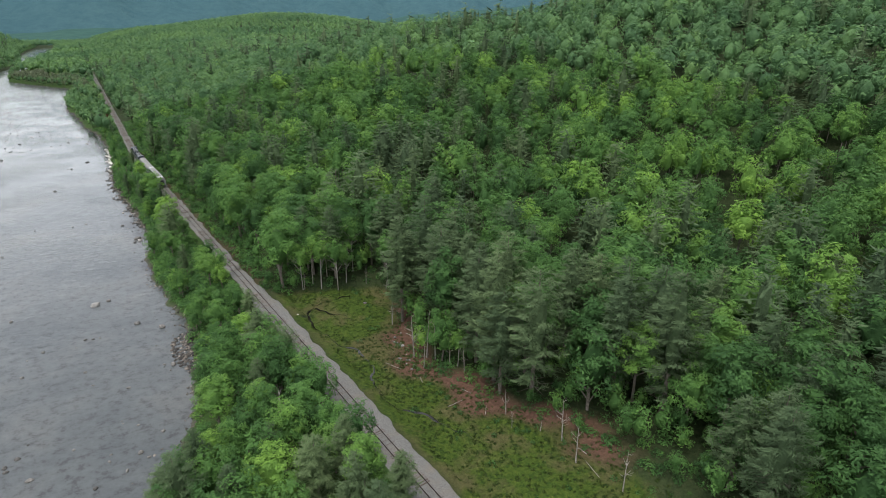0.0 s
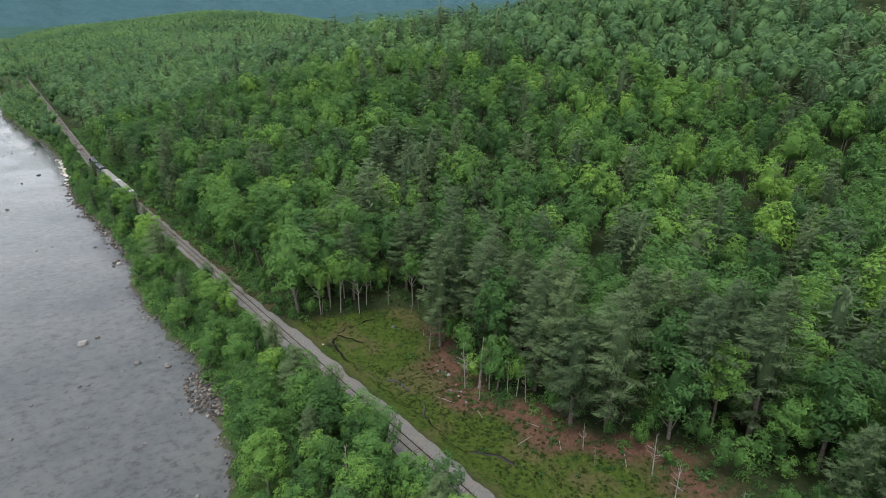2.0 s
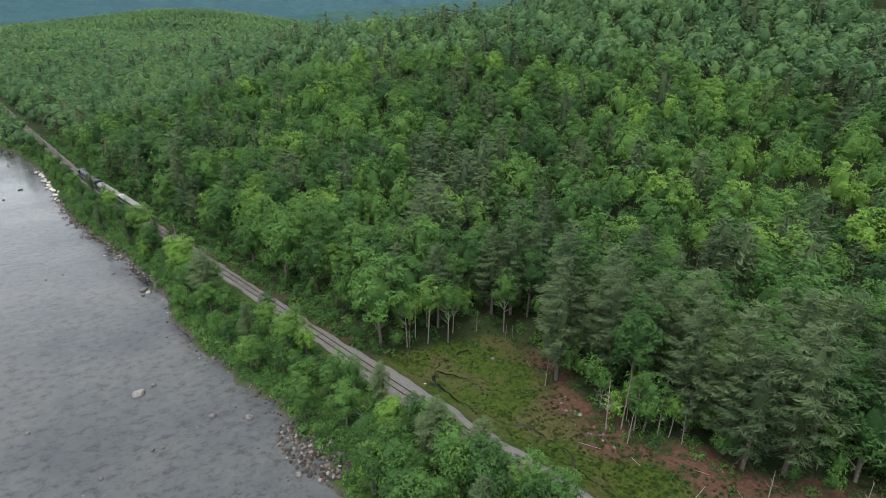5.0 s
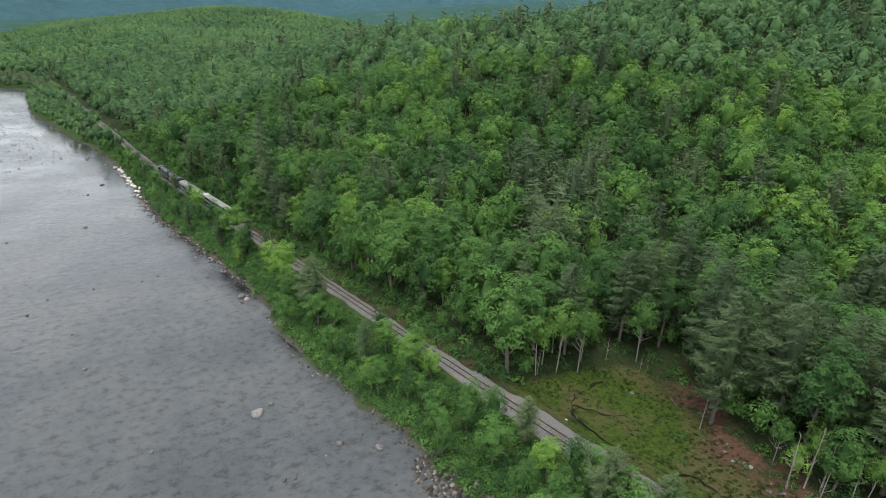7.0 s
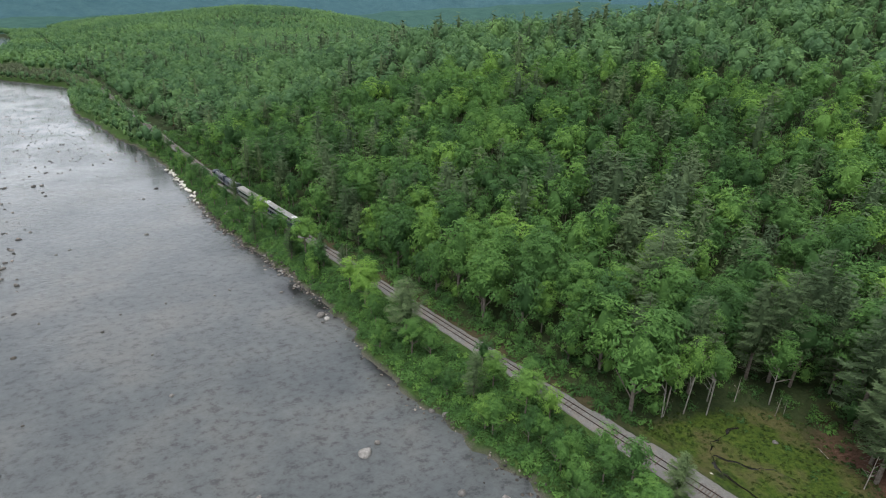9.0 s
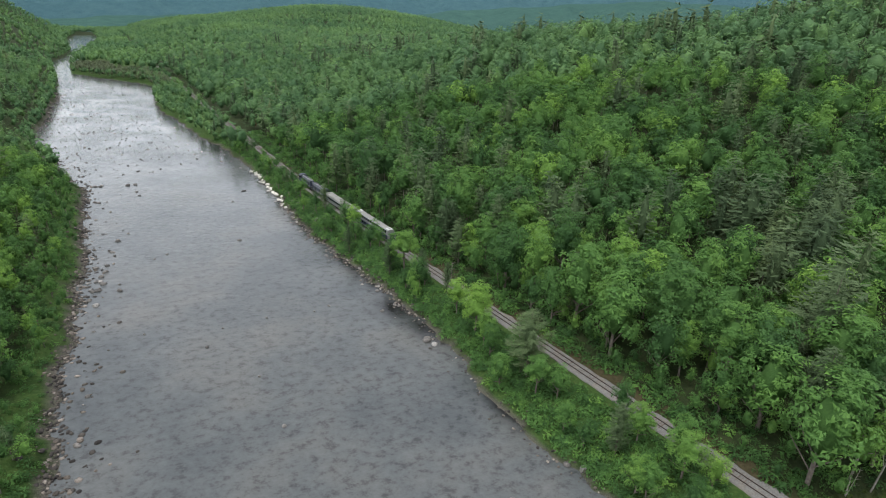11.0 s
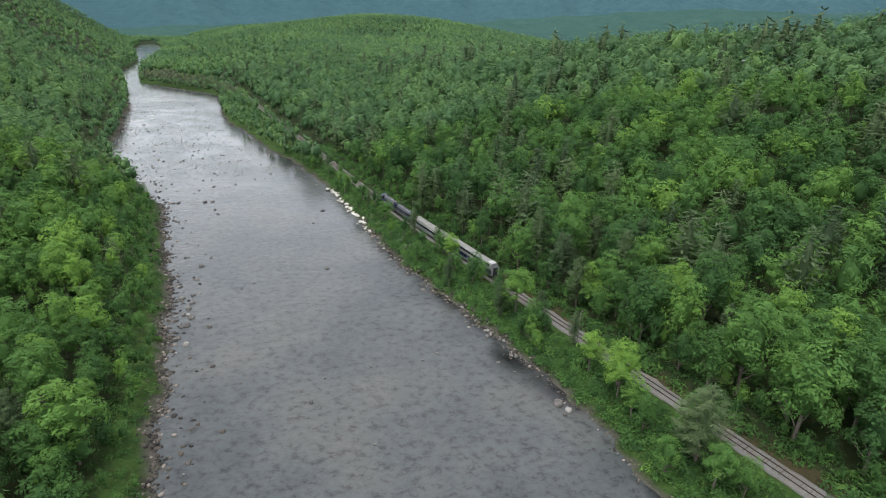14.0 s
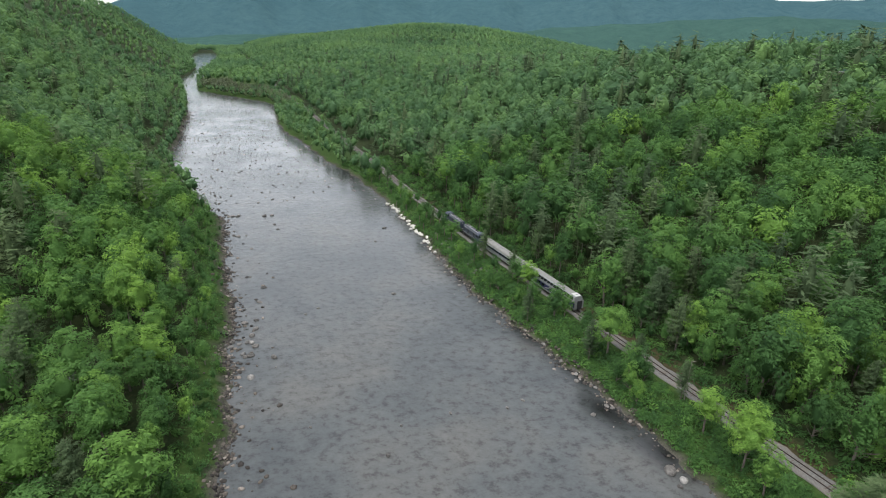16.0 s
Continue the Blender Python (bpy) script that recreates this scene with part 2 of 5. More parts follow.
def height(s, n):
    """Height of the ground, with the river's bed below nought."""
    s, n = np.asarray(s, float), np.asarray(n, float)
    tn, rb, lb = track_n(s), right_bank(s), left_bank(s)
    d = n - tn
    right = hill_right(s, np.maximum(d - 6, 0))
    flat = smooth(-6, 8, meadow_edge(s) + 6 - n) * smooth(150, 132, s)
    right = right * (1 - flat) + 2.6 * flat
    top = np.minimum(3.7, 0.6 + 0.28 * np.maximum(tn - rb, 1) * 1.0)
    bank = np.clip((n - rb) / np.maximum(tn - 4.5 - rb, 2), 0, 1)
    between = 0.25 + (top - 0.25) * (0.35 * smooth(0, 0.12, bank) + 0.65 * smooth(0.1, 1.0, bank))
    h = np.where(d > 0, right, between)
    near = smooth(7.5, 3.6, np.abs(d - 0.4))
    h = h * (1 - near) + 3.62 * near
    river = (n < rb) & (n > lb)
    depth = np.minimum(rb - n, n - lb)
    h = np.where(river, np.where(n > (rb + lb) / 2, 0.04, 0.12) - 1.6 * smooth(0, 4, depth), h)
    e = lb - n
    h = np.where(e >= 0, 0.25 + (hill_left(s, np.maximum(e, 0)) - 0.25) * smooth(0, 5, e), h)
    far = smooth(2240, 2270, s)
    h = h * (1 - far * (np.abs(n) < 260)) + 2.2 * far * (np.abs(n) < 260)
    h = h + np.where(n > tn, 66 * np.exp(-((s - 1800) / 520) ** 2 - ((n - 780) / 400) ** 2), 0)
    lumps = 0.35 * np.sin(s * 0.21 + n * 0.13) * np.sin(n * 0.27 - s * 0.07)
    return h + lumps * smooth(8, 20, np.abs(d)) * smooth(3, 12, np.abs(n - rb)) * (h > 1.0)


def mesh_from(name, verts, faces, mat, loose=None):
    """A mesh from numpy arrays: verts (k, 3), faces (m, 3 or 4)."""
    me = bpy.data.meshes.new(name)
    k, m, w = len(verts), len(faces), faces.shape[1]
    me.vertices.add(k)
    me.vertices.foreach_set("co", np.ascontiguousarray(verts, dtype=np.float32).ravel())
    me.loops.add(m * w)
    me.loops.foreach_set("vertex_index", np.ascontiguousarray(faces, dtype=np.int32).ravel())
    me.polygons.add(m)
    me.polygons.foreach_set("loop_start", np.arange(0, m * w, w, dtype=np.int32))
    me.update(calc_edges=True)
    me.materials.append(mat)
    return me


def point_mask(me, name, values):
    a = me.attributes.new(name, "FLOAT", "POINT")
    a.data.foreach_set("value", np.ascontiguousarray(values, dtype=np.float32).ravel())


def smooth_shade(me):
    me.polygons.foreach_set("use_smooth", np.ones(len(me.polygons), dtype=bool))


def grid_lines(stops):
    """Grid lines from (start, step) pairs; the step holds until the next start."""
    out = []
    for (a, st), (b, _) in zip(stops, stops[1:]):
        out += list(np.arange(a, b, st))
    return np.array(out + [stops[-1][0]])


def sheet(name, ss, nn, hfun, mat):
    S, M = np.meshgrid(ss, nn, indexing="ij")
    X, Y = xy(S, M)
    Z = hfun(S, M)
    verts = np.stack([X, Y, Z], -1).reshape(-1, 3)
    i = np.arange(len(ss) * len(nn)).reshape(len(ss), len(nn))
    faces = np.stack([i[:-1, :-1], i[:-1, 1:], i[1:, 1:], i[1:, :-1]], -1).reshape(-1, 4)[:, ::-1]
    me = mesh_from(name, verts, faces, mat)
    smooth_shade(me)
    return me, S.ravel(), M.ravel(), Z.ravel()


# ---- ground ----
ss = grid_lines([(-900, 100), (-100, 5), (20, 1.6), (150, 2.2), (330, 3), (480, 6), (800, 15), (1500, 50), (2200, 15), (2320, 150), (4650, 1)])
nn = grid_lines([(-3200, 200), (-800, 40), (-300, 8), (-110, 2.5), (-35, 5), (-5, 1.4), (78, 4), (150, 8), (400, 40), (800, 200), (3600, 1)])
me, gs, gn, gz = sheet("ground", ss, nn, height, ground_mat)
rb, lb, tn = right_bank(gs), left_bank(gs), track_n(gs)
jit = 1.6 * np.sin(gs * 0.37 + gn * 0.2) + 1.2 * np.sin(gn * 0.61 - gs * 0.17)
inside = smooth(-2, 2.5, meadow_edge(gs) - gn + jit) * smooth(2.5, 5, gn - tn) * smooth(140, 133, gs)
point_mask(me, "meadow", inside)
edge = meadow_edge(gs) - gn
soil = smooth(-9, -5, edge + jit) * smooth(2.5, -1.5, edge + jit) * smooth(118, 108, gs) * smooth(36, 44, gs)
verge = smooth(6.0, 4.6, np.abs(gn - tn - 0.5)) * 0.35 * smooth(136, 146, gs) * smooth(420, 360, gs)
point_mask(me, "soil", np.clip(soil + verge * (gn > tn), 0, 1))
point_mask(me, "bank", smooth(-0.3, 0.7, gn - rb) * smooth(0, -3.2, gn - tn) * smooth(1500, 1300, gs) + smooth(1.0, 2.2, lb - gn) * smooth(10, 6, lb - gn) * smooth(560, 480, gs))
point_mask(me, "shore", np.clip(smooth(0.25, -0.4, gn - rb) * (gn > (rb + lb) / 2) + smooth(1.3, 0.4, lb - gn) * (gn <= (rb + lb) / 2), 0, 1) * smooth(900, 700, gs))
point_mask(me, "stream", smooth(1.5, 0.6, np.hypot((gs - 121) * 0.8, gn - 45.9)))
ground = tagged(new("ground", me), "wooded valley floor with boggy green meadow and grassy river bank", "ground", kind="structure")

# ---- river ----
ws = grid_lines([(-900, 50), (100, 4), (460, 50), (2330, 1)])
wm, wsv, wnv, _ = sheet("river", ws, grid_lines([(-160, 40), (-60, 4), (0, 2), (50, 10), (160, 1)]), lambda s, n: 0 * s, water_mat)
# Painted dark reflections along the right bank: along, across, length, width.
bank_reflection = np.zeros(len(wsv))
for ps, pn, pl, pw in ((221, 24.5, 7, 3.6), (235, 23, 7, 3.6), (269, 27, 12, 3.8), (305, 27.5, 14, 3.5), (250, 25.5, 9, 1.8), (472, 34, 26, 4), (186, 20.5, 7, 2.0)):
    bank_reflection = np.maximum(bank_reflection, np.exp(-((wsv - ps) / pl) ** 2 - ((wnv - pn) / pw) ** 2))
point_mask(wm, "bank_reflection", bank_reflection)
tagged(new("river", wm), "shallow grey river water with a mottled stony bed and painted ripples", "river", kind="structure")


# ---- the brook in the bog ----
brook_mat, bn_, bl_, bb_ = material("dark_peaty_water", 0.12, 0.5)
bb_.inputs["Base Color"].default_value = (0.014, 0.013, 0.01, 1)


def ribbon(name, label, pts, width):
    """A narrow winding channel through the points (along, across)."""
    p = np.array(pts, float)
    t = np.linspace(0, len(p) - 1, 40 * (len(p) - 1))
    s = np.interp(t, np.arange(len(p)), p[:, 0]) + 0.45 * np.sin(t * 5.1) + 0.25 * np.sin(t * 11.7)
    n = np.interp(t, np.arange(len(p)), p[:, 1]) + 0.4 * np.sin(t * 4.3 + 1) + 0.2 * np.sin(t * 13.1)
    ds, dn = np.gradient(s), np.gradient(n)
    ln = np.hypot(ds, dn) + 1e-9
    w = width * (0.15 + 1.5 * np.clip(np.sin(t * 2.7 + 0.6 * np.sin(t * 7)), 0, 1) + 0.5 * np.sin(t * 5.3) ** 2)
    V = []
    for e in (-1, 0, 1):
        a, c = s - e * dn / ln * w / 2, n + e * ds / ln * w / 2
        X, Y = xy(a, c)
        V.append(np.stack([X, Y, height(a, c) + (0.07 if e else 0.09)], 1))
    V = np.stack(V, 1).reshape(-1, 3)
    i = np.arange(len(t) * 3).reshape(-1, 3)
    f = np.stack([i[:-1, :-1], i[:-1, 1:], i[1:, 1:], i[1:, :-1]], -1).reshape(-1, 4)
    return tagged(new(name, mesh_from(name, V, f, brook_mat)), label, "brook", kind="structure")


ribbon("water", "narrow dark brook winding through the bog", [(121, 46.2), (113, 45.6), (105, 46.5), (99, 48.8), (93, 49.2), (88, 47.2), (82, 44.8), (76, 45.4), (68, 50), (60, 52)], 0.34)
ribbon("water", "dark side channel of the brook", [(121, 46.2), (124, 49), (126, 54), (124, 60)], 0.36)
ribbon("water", "dark side channel of the brook", [(124, 49), (118, 53), (113, 55)], 0.26)

a = np.linspace(0, 2 * np.pi, 28, endpoint=False)
ps, pn = 293 + 10 * np.cos(a) * (1 + 0.25 * np.sin(3 * a)), -76 + 5 * np.sin(a) * (1 + 0.2 * np.sin(2 * a + 1))
px, py = xy(ps, pn)
pz = float(np.max(height(ps, pn))) + 0.06
cx, cy = xy(293, -76)
pv = np.vstack([np.stack([px, py, np.full(28, pz)], 1), [[cx, cy, pz]]])
i = np.arange(28)
tagged(new("water", mesh_from("pond", pv, np.stack([i, (i + 1) % 28, np.full(28, 28)], 1), brook_mat)), "small dark woodland pond behind the river bank", "pond", kind="structure")

# ---- far ranges behind the valley ----


def ridge(name, label, yaws, tops, r0, r1, mat, seed):
    """A far range seen round the valley: the crest's height at some bearings (degrees left of north)."""
    a = np.radians(np.linspace(yaws[0], yaws[-1], 260))
    top = np.interp(np.degrees(a), yaws, tops)
    for k, (f, w) in enumerate(((9, 9), (23, 5), (61, 2.5), (130, 1.5))):
        top = top + w * np.sin(a * f + seed * (k + 1))
    rows = np.linspace(0, 1, 24)
    A, T = np.meshgrid(a, rows, indexing="ij")
    rad = r0 + (r1 - r0) * T
    prof = np.sin(np.pi * np.clip(T, 0, 1) * 0.62) / np.sin(np.pi * 0.5)
    spur = 1 + 0.16 * np.sin(A * 34 + seed + 3 * T) * np.sin(np.pi * T) + 0.09 * np.sin(A * 77 - 5 * T + seed)
    Z = -6 + (top[:, None] + 6) * np.clip(prof, 0, 1) ** 1.3 * (1 + (spur - 1) * np.clip(1.6 - 2 * T, 0, 1))
    X, Y = -70 - rad * np.sin(A), 50 + rad * np.cos(A)
    verts = np.stack([X, Y, Z], -1).reshape(-1, 3)
    i = np.arange(260 * 24).reshape(260, 24)
    faces = np.stack([i[:-1, :-1], i[:-1, 1:], i[1:, 1:], i[1:, :-1]], -1).reshape(-1, 4)
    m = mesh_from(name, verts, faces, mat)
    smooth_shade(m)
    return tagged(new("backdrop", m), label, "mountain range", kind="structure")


# Haze is painted into both ranges: bluish colours plus a weak glow.
haze_blue_far = mountain_material("hazy_blue_slopes", (0.034, 0.074, 0.088), (0.062, 0.114, 0.12), 0.2)
haze_blue_mid = mountain_material("hazy_wooded_slopes", (0.034, 0.074, 0.066), (0.06, 0.115, 0.092), 0.15)
ridge("backdrop", "far haze-blue wooded mountain range under the overcast sky", [-75, -45, -30, -20, -8, -3, 2, 9, 13, 18, 24, 30, 35, 38, 41, 44, 52, 70, 100],
      [360, 370, 350, 318, 375, 380, 370, 350, 320, 350, 390, 390, 330, 240, 170, 140, 140, 200, 320], 3000, 4500, haze_blue_far, 1.7)
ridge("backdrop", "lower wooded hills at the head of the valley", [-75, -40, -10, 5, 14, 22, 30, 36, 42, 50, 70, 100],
      [190, 180, 160, 110, 120, 70, 45, 40, 60, 70, 130, 150], 2350, 3000, haze_blue_mid, 4.1)

# ---- plants: leaf clusters as small kites laid over the lobes of a crown ----


def kites(p, nrm, size, rng, long=1.0, along=None):
    """Kite-shaped leaf clusters at p, facing nrm."""
    k = len(p)
    nrm = nrm / np.linalg.norm(nrm, axis=1)[:, None]
    t = np.cross(nrm, rng.normal(size=(k, 3)))
    if along is not None:
        t = along + rng.normal(scale=0.3, size=(k, 3))
        t -= nrm * np.sum(t * nrm, 1)[:, None]
    t /= np.linalg.norm(t, axis=1)[:, None] + 1e-9
    b = np.cross(nrm, t)
    a = (size * rng.uniform(0.6, 1.25, k))[:, None] if np.ndim(size) == 0 else (size * rng.uniform(0.7, 1.2, k))[:, None]
    b = b * (1.0 if along is None else 0.6)
    v = np.stack([p + t * a * long, p + b * a * 0.62 + t * a * 0.15 - nrm * a * 0.18, p - t * a * 0.8 * long, p - b * a * 0.62 + t * a * 0.1 - nrm * a * 0.18], 1)
    return v.reshape(-1, 3), np.arange(4 * k).reshape(k, 4)


def prism(p0, p1, r0, r1, sides=5):
    """A tapered limb from p0 to p1 as quads."""
    p0, p1 = np.array(p0, float), np.array(p1, float)
    ax = p1 - p0
    ax /= np.linalg.norm(ax)
    u = np.cross(ax, (0.3, 0.9, 0.2))
    u /= np.linalg.norm(u)
    w = np.cross(ax, u)
    an = np.arange(sides) * 2 * np.pi / sides
    ring = np.cos(an)[:, None] * u + np.sin(an)[:, None] * w
    v = np.vstack([p0 + ring * r0, p1 + ring * r1])
    i = np.arange(sides)
    j = (i + 1) % sides
    return v, np.stack([i, j, j + sides, i + sides], 1)


def join(parts):
    vs, fs, off = [], [], 0
    for v, f in parts:
        vs.append(v)
        fs.append(f + off)
        off += len(v)
    return np.vstack(vs), np.vstack(fs)


def ball(level):
    bm = bmesh.new()
    bmesh.ops.create_icosphere(bm, subdivisions=level, radius=1.0)
    bm.verts.index_update()
    v = np.array([p.co[:] for p in bm.verts])
    f = np.array([[q.index for q in p.verts] for p in bm.faces])
    bm.free()
    return v, f


BALL = {1: ball(1), 2: ball(2)}


def split(f):
    """Quads as pairs of triangles."""
    return np.vstack([f[:, [0, 1, 2]], f[:, [0, 2, 3]]])


def broad_crown(seed, leaves, size, lobes=24, tall=1.0, spread=1.0, floor=5.0, core=2, single=False, deep=1.55):
    """Crown of a broad-leaved tree about 15 m high: a domed body of many leafy puffs. Gives points, faces and each
    point's change of hue, darker on the inner ball as painted shade.
    """
    rng = np.random.default_rng(seed)
    centre = np.array([0, 0, floor + 4.6 * tall])
    rad = np.array([3.1 * spread, 3.1 * spread, 4.7 * tall])
    i = np.arange(lobes) + 0.5
    z = 1 - deep * i / lobes + rng.normal(0, 0.06, lobes)
    z = np.clip(z, -0.7, 1)
    a = i * 2.39996 + rng.normal(0, 0.35, lobes) + seed
    r = np.sqrt(1 - z * z)
    dirs = np.stack([r * np.cos(a), r * np.sin(a), z], 1)
    lc = centre + dirs * rad * rng.uniform(0.68, 0.94, (lobes, 1))
    lr = rng.uniform(0.8, 1.35, lobes) * (24 / lobes) ** 0.4 * spread ** 0.5
    pick = rng.choice(lobes, leaves, p=lr ** 2 / np.sum(lr ** 2))
    out = dirs[pick]
    d = rng.normal(size=(leaves, 3)) + 0.8 * out + [0, 0, 0.35]
    d /= np.linalg.norm(d, axis=1)[:, None]
    p = lc[pick] + d * lr[pick][:, None] * [1, 1, 0.8] * rng.uniform(0.62, 1.1, (leaves, 1))
    inner = rng.random(leaves) < 0.2
    p[inner] = centre + (p[inner] - centre) * rng.uniform(0.62, 0.8, (inner.sum(), 1))
    nrm = 0.8 * d + 0.55 * out + [0, 0, 0.3] + rng.normal(scale=0.24, size=(leaves, 3))
    v, f = kites(p, nrm, size, rng)
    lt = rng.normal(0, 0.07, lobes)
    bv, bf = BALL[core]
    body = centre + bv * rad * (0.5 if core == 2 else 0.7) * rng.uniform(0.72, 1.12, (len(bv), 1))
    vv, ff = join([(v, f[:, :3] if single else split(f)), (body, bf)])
    # The inner ball's lower tint paints shade into gaps between the puffs.
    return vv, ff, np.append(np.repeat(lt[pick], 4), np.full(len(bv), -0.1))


def broad_trunk(seed, floor=5.0, limbs=5, girth=1.0):
    rng = np.random.default_rng(seed + 900)
    top = np.array([rng.normal() * 0.3, rng.normal() * 0.3, floor + 5.5])
    parts = [prism((0, 0, -0.6), top * [0.5, 0.5, 0.55], 0.2 * girth, 0.15 * girth, 6), prism(top * [0.5, 0.5, 0.55], top, 0.15 * girth, 0.05, 6)]
    for k in range(limbs):
        a = rng.uniform(0, 6.28)
        z = rng.uniform(floor * 0.75, floor + 3)
        r = rng.uniform(1.4, 2.6)
        parts.append(prism((0.5 * top[0] * z / top[2], 0.5 * top[1] * z / top[2], z), (r * np.cos(a), r * np.sin(a), z + rng.uniform(1.5, 3)), 0.09, 0.03, 4))
    return join(parts)


def pine_crown(seed, leaves, size, tall=18.0, wide=3.0, bare=0.22, single=False):
    """Crown of a white pine: level whorls of long boughs, feathered with needle sprays that turn up at the tips."""
    rng = np.random.default_rng(seed)
    boughs = []
    z = tall * bare
    while z < tall - 0.3:
        k = (z - tall * bare) / (tall * (1 - bare))
        reach = wide * (0.75 + 0.7 * k if k < 0.3 else 0.96 - 0.8 * ((k - 0.3) / 0.7) ** 2.1)
        turn = rng.uniform(0, 6.28)
        for j in range(5):
            boughs.append((z + rng.uniform(-0.15, 0.15), turn + j * 1.257 + rng.normal(0, 0.2), max(reach, 0.3) * rng.uniform(0.7, 1.25)))
        z += rng.uniform(0.75, 1.15) * (0.55 + 0.45 * (1 - k))
    bo = np.array(boughs)
    pick = rng.choice(len(bo), leaves, p=bo[:, 2] ** 1.3 / np.sum(bo[:, 2] ** 1.3))
    t = rng.uniform(0.08, 1.0, leaves) ** 0.65
    r = bo[pick, 2] * t
    side = rng.choice([-1, 1], leaves) * rng.uniform(0, 1, leaves)
    a = bo[pick, 1] + side * 0.34 * (1.25 - t * 0.6)
    zz = bo[pick, 0] + 0.2 * r * t ** 1.5 + rng.normal(scale=0.07, size=leaves)
    p = np.stack([r * np.cos(a), r * np.sin(a), zz], 1)
    b = bo[pick, 1] + side * 1.0
    nrm = np.stack([0.15 * np.cos(a), 0.15 * np.sin(a), np.ones(leaves)], 1) + rng.normal(scale=0.3, size=(leaves, 3))
    v, f = kites(p, nrm, size, rng, 1.8, np.stack([np.cos(b), np.sin(b), 0.25 + 0.3 * t], 1))
    parts = [(v, f[:, :3] if single else split(f))]
    bv, bf = BALL[1]
    parts.append((np.array([0, 0, tall * 0.58]) + bv * [wide * 0.3, wide * 0.3, tall * 0.33] * rng.uniform(0.8, 1.1, (12, 1)), bf))
    return join(parts)


def pine_trunk(seed, tall=18.0):
    rng = np.random.default_rng(seed + 500)
    parts = [prism((0, 0, -0.6), (0, 0, tall * 0.6), 0.26, 0.15, 6), prism((0, 0, tall * 0.6), (0, 0, tall * 0.97), 0.15, 0.03, 5)]
    for k in range(34):
        a, z = rng.uniform(0, 6.28), tall * rng.uniform(0.07, 0.5)
        r = rng.uniform(0.9, 2.3)
        parts.append(prism((0, 0, z), (r * np.cos(a), r * np.sin(a), z + rng.uniform(-0.35, 0.3)), 0.035, 0.012, 3))
    return join(parts)


def snag(seed, tall, limbs):
    rng = np.random.default_rng(seed + 70)
    lean = rng.normal(scale=0.05, size=2) * tall
    parts = [prism((0, 0, -0.4), (lean[0], lean[1], tall), 0.17, 0.04, 6)]
    for k in range(limbs):
        f = rng.uniform(0.3, 0.97)
        a, r = rng.uniform(0, 6.28), rng.uniform(0.7, 2.4) * (1.2 - f * 0.7)
        p = np.array([lean[0] * f, lean[1] * f, tall * f])
        q = p + [r * np.cos(a), r * np.sin(a), r * rng.uniform(0.2, 1.1)]
        parts.append(prism(p, q, 0.06, 0.02, 4))
        if rng.random() < 0.7:
            b = a + rng.normal() * 0.8
            m = p + (q - p) * 0.55
            parts.append(prism(m, m + [0.6 * r * np.cos(b), 0.6 * r * np.sin(b), 0.5 * r], 0.035, 0.012, 3))
    return join(parts)


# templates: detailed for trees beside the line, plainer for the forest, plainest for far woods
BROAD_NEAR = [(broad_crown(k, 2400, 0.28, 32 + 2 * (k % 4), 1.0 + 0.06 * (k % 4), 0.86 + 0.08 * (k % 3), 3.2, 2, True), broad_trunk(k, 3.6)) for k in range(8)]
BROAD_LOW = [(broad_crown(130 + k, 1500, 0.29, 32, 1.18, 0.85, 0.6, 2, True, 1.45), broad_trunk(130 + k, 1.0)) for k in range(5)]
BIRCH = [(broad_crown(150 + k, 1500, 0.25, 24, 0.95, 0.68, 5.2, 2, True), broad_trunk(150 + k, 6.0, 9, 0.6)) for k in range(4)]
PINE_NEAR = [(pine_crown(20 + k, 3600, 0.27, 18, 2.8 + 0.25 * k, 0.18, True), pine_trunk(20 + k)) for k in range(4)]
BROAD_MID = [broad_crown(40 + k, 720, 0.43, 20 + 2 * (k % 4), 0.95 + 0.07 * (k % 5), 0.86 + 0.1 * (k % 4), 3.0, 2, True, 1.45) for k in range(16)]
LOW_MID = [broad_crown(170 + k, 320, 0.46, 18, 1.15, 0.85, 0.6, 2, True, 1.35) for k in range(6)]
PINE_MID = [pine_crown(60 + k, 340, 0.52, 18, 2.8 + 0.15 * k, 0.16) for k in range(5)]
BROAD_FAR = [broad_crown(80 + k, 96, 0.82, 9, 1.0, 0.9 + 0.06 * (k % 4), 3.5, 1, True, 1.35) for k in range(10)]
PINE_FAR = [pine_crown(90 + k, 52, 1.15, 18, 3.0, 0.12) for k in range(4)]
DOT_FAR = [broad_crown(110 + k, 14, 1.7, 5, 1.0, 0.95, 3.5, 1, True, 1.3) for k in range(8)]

# ---- where trees stand ----
prng = np.random.default_rng(7)
